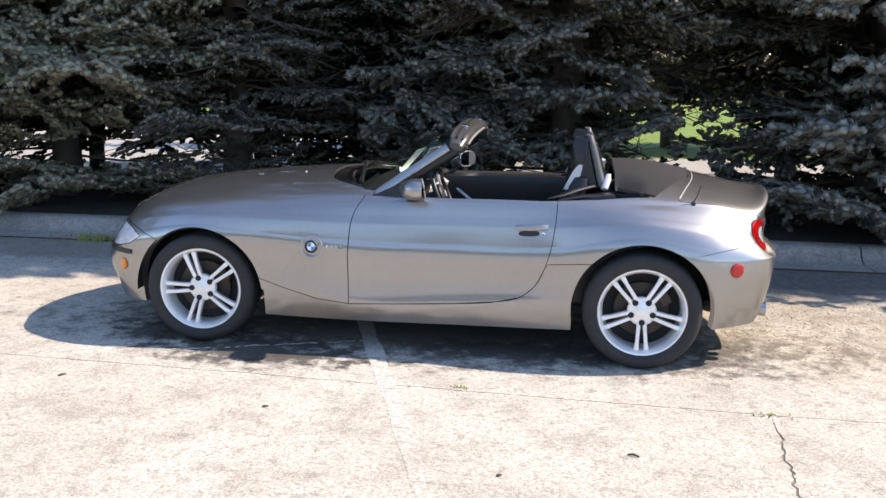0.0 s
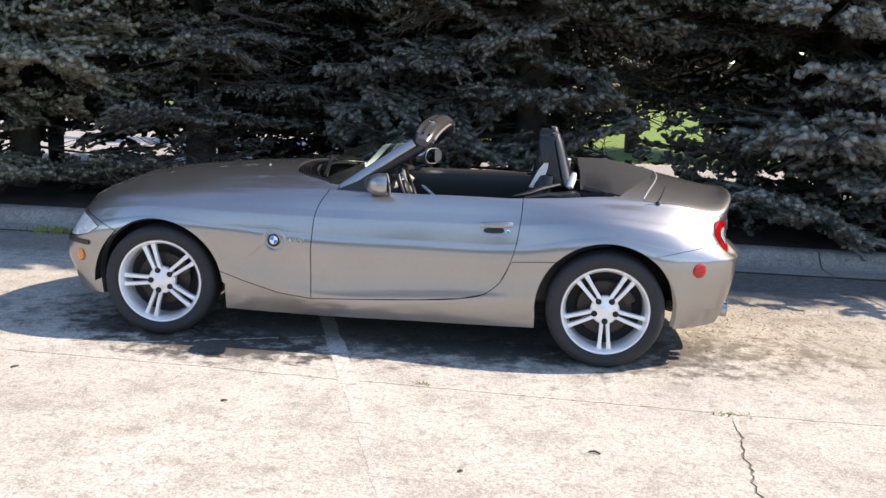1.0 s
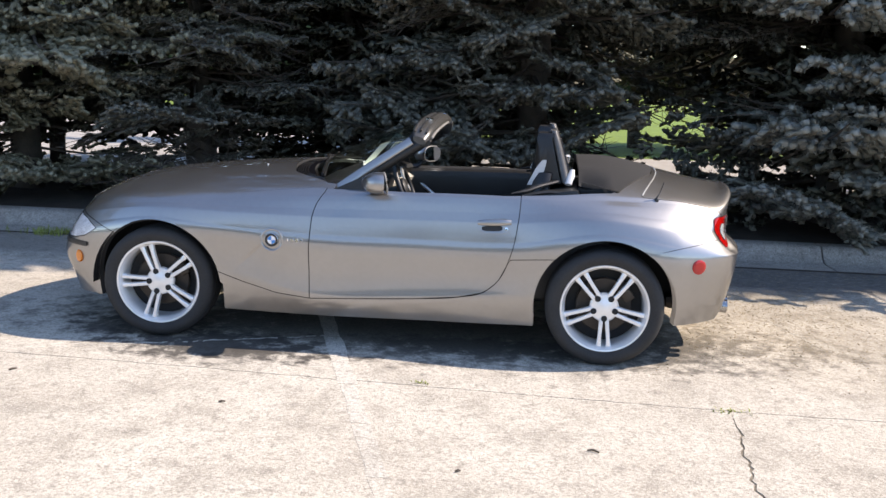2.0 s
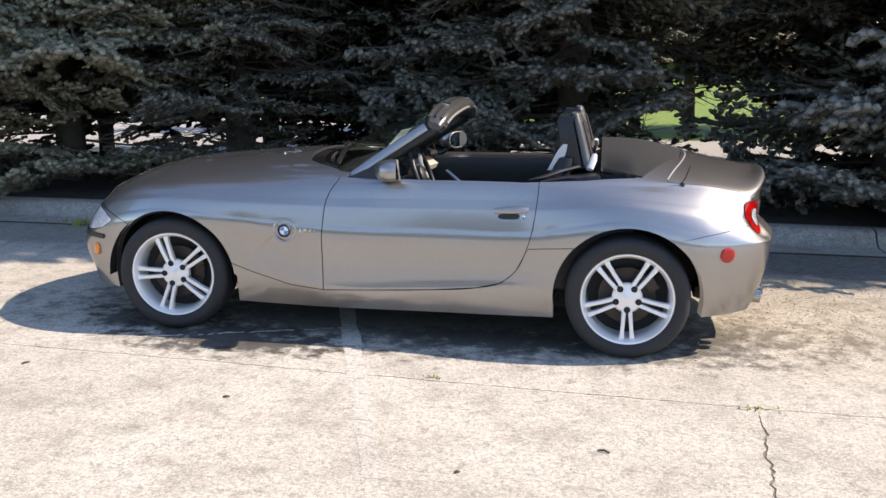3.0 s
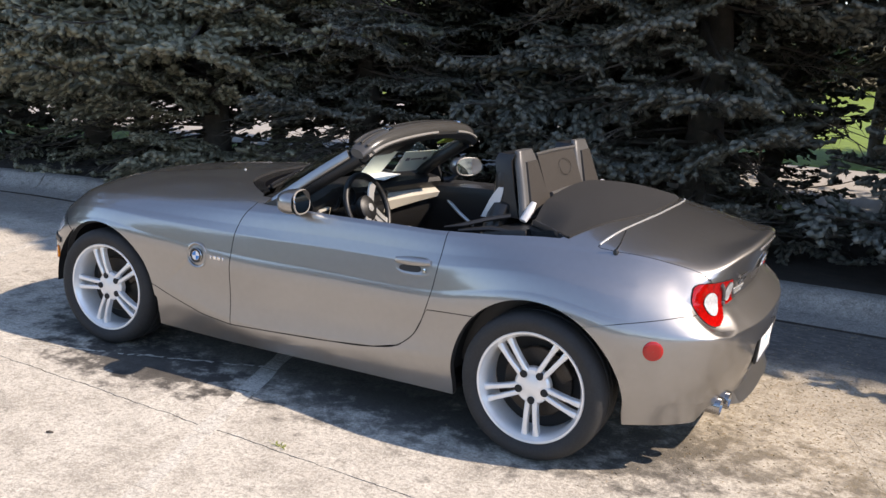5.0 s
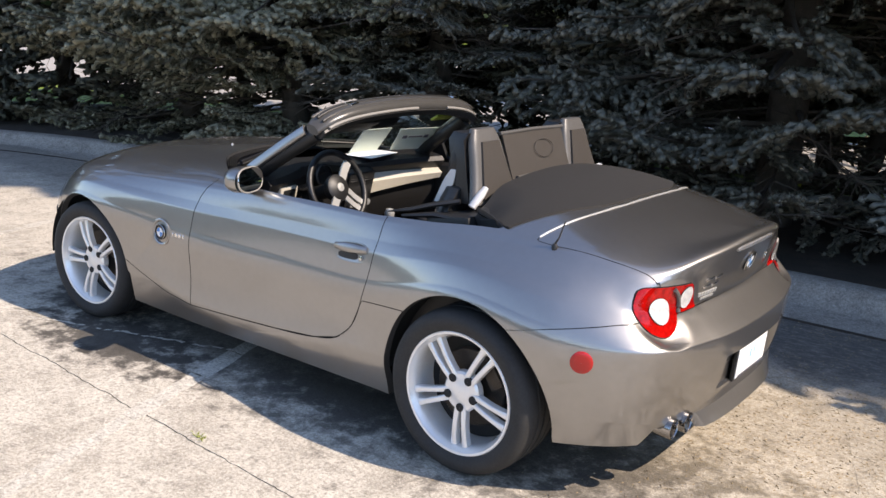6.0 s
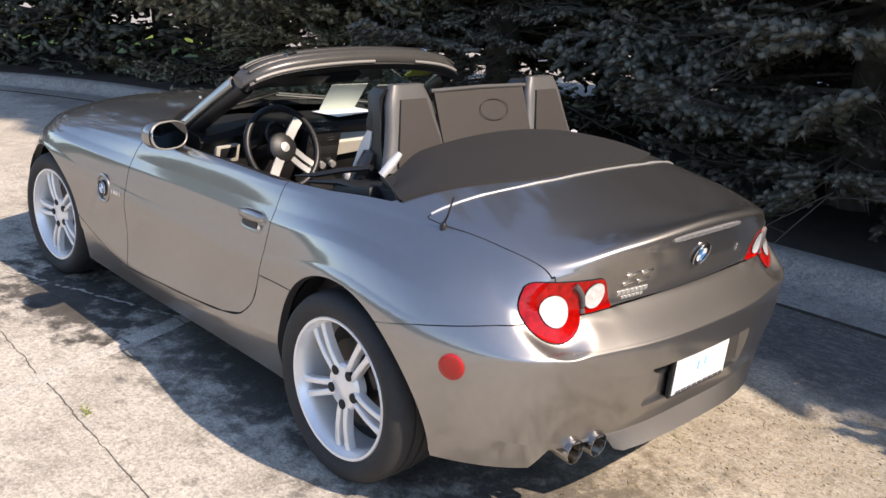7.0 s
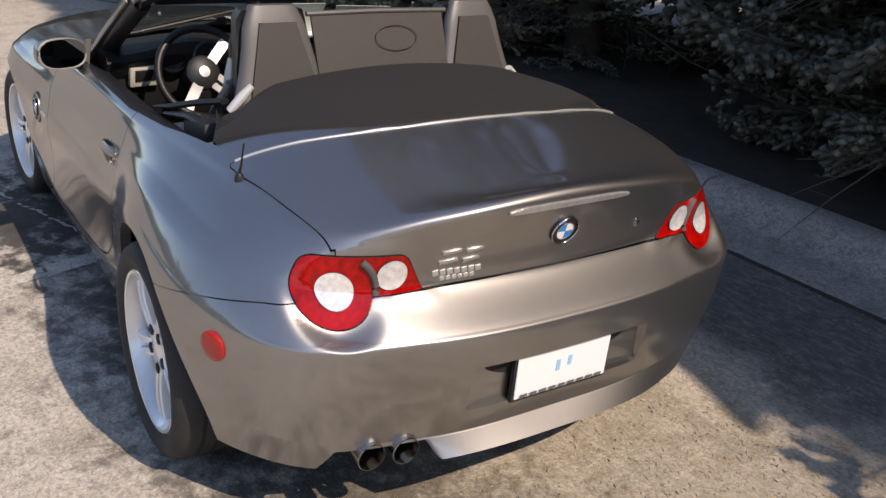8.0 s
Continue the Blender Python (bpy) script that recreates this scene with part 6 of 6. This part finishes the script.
def bare_mesh(seed):
    """A dead bare limb with thin forked twigs."""
    rng = random.Random(seed)
    bm = bmesh.new()
    tube(bm, [(0.0, 0, 0), (0.45, 0.03, -0.04), (0.9, -0.02, -0.13), (1.3, 0.04, -0.26)], (0.012, 0.009, 0.006, 0.002), 5)
    for k in range(16):
        t = rng.uniform(0.25, 1.2)
        z0 = -0.02 - 0.14 * t * t
        sd, ln = (1 if k % 2 else -1), rng.uniform(0.18, 0.42)
        mid = (t + ln * 0.5, sd * ln * 0.45, z0 + rng.uniform(-0.10, 0.06))
        tube(bm, [(t, 0, z0), mid, (t + ln * 0.8, sd * ln * 0.9, mid[2] + rng.uniform(-0.12, 0.06))], (0.004, 0.003, 0.0012), 3, 1.0, False)
        tube(bm, [mid, (mid[0] + 0.12, mid[1] + sd * 0.02, mid[2] + rng.uniform(-0.1, 0.1))], (0.0025, 0.001), 3, 1.0, False)
    me = bpy.data.meshes.new("bare_limb")
    bm.to_mesh(me)
    bm.free()
    me.materials.append(BARK)
    return me


BARE = [bare_mesh(k) for k in range(3)]


def spruce(x, y, height, reach, seed, low=0.15, near=True, gap=True):
    """Spruce > trunk, boughs in whorls; reach is the length of the lowest boughs. near: it stands where its lower boughs are seen well."""
    rng = random.Random(seed)
    # back trees and the row's right end get brighter needles in place of light
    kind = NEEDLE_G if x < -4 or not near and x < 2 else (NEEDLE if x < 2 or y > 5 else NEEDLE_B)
    label = "tall blue spruce with dense drooping blue-green boughs" if height > 4 else "young blue spruce in the shade of the taller row"
    tree = thing("spruce_tree", label, "tree", "spruce row")
    tree.matrix_basis = Matrix.Translation((x, y, 0.05))
    bm = bmesh.new()
    tube(bm, [(0.03 * math.sin(2.1 * k + seed), 0.03 * math.cos(1.7 * k), -0.15 + height * k / 9) for k in range(10)], [(0.17 if near else 0.12) * (1 - k / 9.5) + 0.012 for k in range(10)], 12)
    part("trunk", bm, BARK, tree)
    z = low
    a0 = rng.uniform(0, 6.28)
    while z < height - 0.3:
        f = z / height
        ln = reach * min(1.0, 1.12 * (1 - f) ** 0.75) + 0.2
        fine = near and z < 2.9
        cnt = 7 if fine else (9 if (x > 3 and near and z < 7) or (not near and z < 3.3) else 6)
        if gap and 0.42 < z < 0.82:
            cnt = 4 if x < -2 else 5
        for k in range(cnt):
            a = a0 + (k + rng.uniform(-0.3, 0.3)) * 2 * math.pi / cnt
            tx, ty = x + ln * 0.9 * math.cos(a), y + ln * 0.9 * math.sin(a)
            if near and (1.68 < tx < 3.0 and 0.52 < z < 2.0 or 1.6 < tx < 3.1 and 0.40 < z <= 0.78 and rng.random() < 0.7):
                continue
            pool = BOUGHS if fine and math.sin(a) < 0.02 else (ROUGH if z < 3.3 else PLUMES)
            b = new("bough", rng.choice(pool))
            b.parent = tree
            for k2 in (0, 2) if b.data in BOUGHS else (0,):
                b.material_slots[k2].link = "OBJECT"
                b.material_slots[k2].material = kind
            sc = ln * rng.uniform(0.70, 1.10) / 1.3 * ((0.62 if (gap and x < -2 and z > 0.4) else 0.85) if z < 0.80 else 1.0)
            tilt = rng.uniform(-6, 14) if z > 1.25 else (rng.uniform(-14, -2) if z > 0.7 else (rng.uniform(-9, 1) if x < -2 and z < 0.42 else rng.uniform(-12, -2)))
            b.matrix_basis = Matrix.Translation((0, 0, z + rng.uniform(-0.10, 0.10))) @ pose(0, 0, 0, 0, 0, math.degrees(a)) @ pose(0, 0, 0, rng.uniform(-20, 20), tilt - 4, 0) @ Matrix.Diagonal((sc, sc * (1.15 if fine else 1.3), sc * (1.0 if fine else 1.15), 1))
        z += rng.uniform(0.23, 0.33) if fine else (rng.uniform(0.32, 0.42) if z < 4 else (rng.uniform(0.75, 0.95) if x < 3.5 else rng.uniform(0.48, 0.6)))
        a0 += 1.1
    for k in range(17 if near else 0):
        a = rng.uniform(math.pi, 2 * math.pi) + rng.uniform(-0.3, 0.3)
        b = new("bare_limb", rng.choice(BARE))
        b.parent = tree
        b.matrix_basis = Matrix.Translation((0, 0, rng.uniform(0.5, 2.4))) @ pose(0, 0, 0, rng.uniform(-40, 40), rng.uniform(-8, 8), math.degrees(a)) @ Matrix.Scale(rng.uniform(0.9, 1.4), 4)
    return tree


ROW = [(-7.2, 4.3, 15.5, 2.1), (-5.0, 4.2, 11.0, 2.15), (-2.95, 4.3, 10.5, 1.35), (0.75, 4.2, 16.2, 1.9), (3.9, 4.2, 16.5, 2.35), (6.4, 4.1, 15.5, 2.2)]
for k, (x, y, h, r) in enumerate(ROW):
    spruce(x, y, h, r, 40 + k)
# x 5.15 is added to block sun; x 8.9 on are unseen, for shade
BACK = [(-1.55, 5.7, 11.0, 1.5, 0.3), (-2.3, 7.6, 10.0, 1.7, 0.4), (-0.6, 7.9, 10.0, 1.6, 0.5), (1.15, 5.7, 2.6, 0.55, 0.25), (-9.6, 3.9, 12.0, 2.2, 0.2), (-11.8, 2.2, 12.0, 2.2, 0.2), (-13.4, -0.4, 11.5, 2.2, 0.2), (-8.6, 6.4, 10.0, 1.9, 0.95), (-6.0, 6.6, 7.0, 2.0, 0.95), (-3.6, 6.9, 6.5, 2.0, 0.95), (-1.1, 6.6, 10.0, 1.9, 0.95),
        (0.6, 6.3, 11.0, 1.2, 1.3), (3.9, 7.9, 12.0, 1.9, 1.8), (5.2, 6.6, 10.5, 1.9, 0.9), (5.15, 4.5, 15.0, 2.2, 0.5), (1.7, 14.4, 12.0, 2.0, 2.0), (2.9, 15.2, 11.0, 2.2, 1.9), (5.2, 14.9, 12.0, 2.2, 1.6), (-0.6, 9.2, 12.0, 2.2, 1.5), (8.9, 4.4, 15.0, 2.1, 0.3), (11.4, 4.5, 15.0, 2.1, 0.4), (13.9, 4.6, 15.0, 2.1, 0.4)]
for k, (x, y, h, r, low) in enumerate(BACK):
    spruce(x, y, h, r, 80 + k, low, near=False, gap=False)

# weeds and twigs
def tuft(x, y, z, n, hgt, seed, spread=0.06):
    rng = random.Random(seed)
    bm = bmesh.new()
    for _ in range(n):
        px, py = x + rng.gauss(0, spread), y + rng.gauss(0, spread * 0.35)
        a, h, w = rng.uniform(0, 6.28), hgt * rng.uniform(0.5, 1.2), 0.0035
        dx, dy = math.cos(a), math.sin(a)
        b0, b1 = bm.verts.new((px - dy * w, py + dx * w, z)), bm.verts.new((px + dy * w, py - dx * w, z))
        m0, m1 = bm.verts.new((px + dx * h * 0.3 - dy * w, py + dy * h * 0.3 + dx * w, z + h * 0.7)), bm.verts.new((px + dx * h * 0.3 + dy * w, py + dy * h * 0.3 - dx * w, z + h * 0.7))
        tip = bm.verts.new((px + dx * h * 0.8, py + dy * h * 0.8, z + h * 0.85))
        bm.faces.new((b0, b1, m1, m0))
        bm.faces.new((m0, m1, tip))
    return tagged(part("weed_tuft", bm, WEED), "small green weed tuft growing in a concrete joint", "weed", kind="stuff")


tuft(-3.45, 1.97, 0.0, 160, 0.07, 1, 0.16)
tuft(-3.0, 1.98, 0.0, 60, 0.05, 2, 0.10)
tuft(1.82, -1.425, -0.008, 40, 0.022, 3, 0.045)
tuft(0.33, -1.315, -0.01, 26, 0.025, 4, 0.02)
for k, (x, y, a, ln) in enumerate(((1.17, -2.02, 150, 0.05), (-1.72, -1.52, 40, 0.04), (0.6, -2.3, 20, 0.025), (-0.55, -1.75, 10, 0.03))):
    bm = bmesh.new()
    tube(bm, [(x, y, 0.005), (x + ln / 2 * math.cos(radians(a)), y + ln / 2 * math.sin(radians(a)), 0.009), (x + ln * math.cos(radians(a + 12)), y + ln * math.sin(radians(a + 12)), 0.005)], (0.004, 0.005, 0.003), 6)
    tagged(part("twig", bm, BARK), "small dark twig lying on the concrete", "twig")

# dry needles and bits that have blown together behind the car and along the gutter
rng = random.Random(91)
LITTER = mat("dry_needle_litter", (0.34, 0.26, 0.15), 0.9, vary=0.6, scale=40)
V, F = [], []
for k in range(5200):
    if k % 3:
        x, y = rng.gauss(2.35, 0.62), rng.gauss(0.45, 0.55)
    else:
        x, y = rng.uniform(-6.0, 6.0), 1.96 - abs(rng.gauss(0, 0.16))
    if not (-6 < x < 4.6 and -1.3 < y < 1.97):
        continue
    a, ln, w = rng.uniform(0, 6.283), rng.uniform(0.007, 0.024), rng.uniform(0.0007, 0.0024)
    dx, dy = math.cos(a), math.sin(a)
    o = len(V)
    h = rng.uniform(0.002, 0.005)
    V += [(x - dx * ln / 2, y - dy * ln / 2, 0.001), (x - dy * w, y + dx * w, 0.001), (x + dy * w, y - dx * w, 0.001), (x + dx * ln / 2, y + dy * ln / 2, 0.001), (x, y, h)]
    F += [(o, o + 2, o + 4), (o + 2, o + 3, o + 4), (o + 3, o + 1, o + 4), (o + 1, o, o + 4)]
me = bpy.data.meshes.new("needle_litter")
me.from_pydata(V, [], F)
me.materials.append(LITTER)
tagged(new("needle_litter", me), "dry brown spruce needles scattered on the concrete", "litter", kind="stuff")
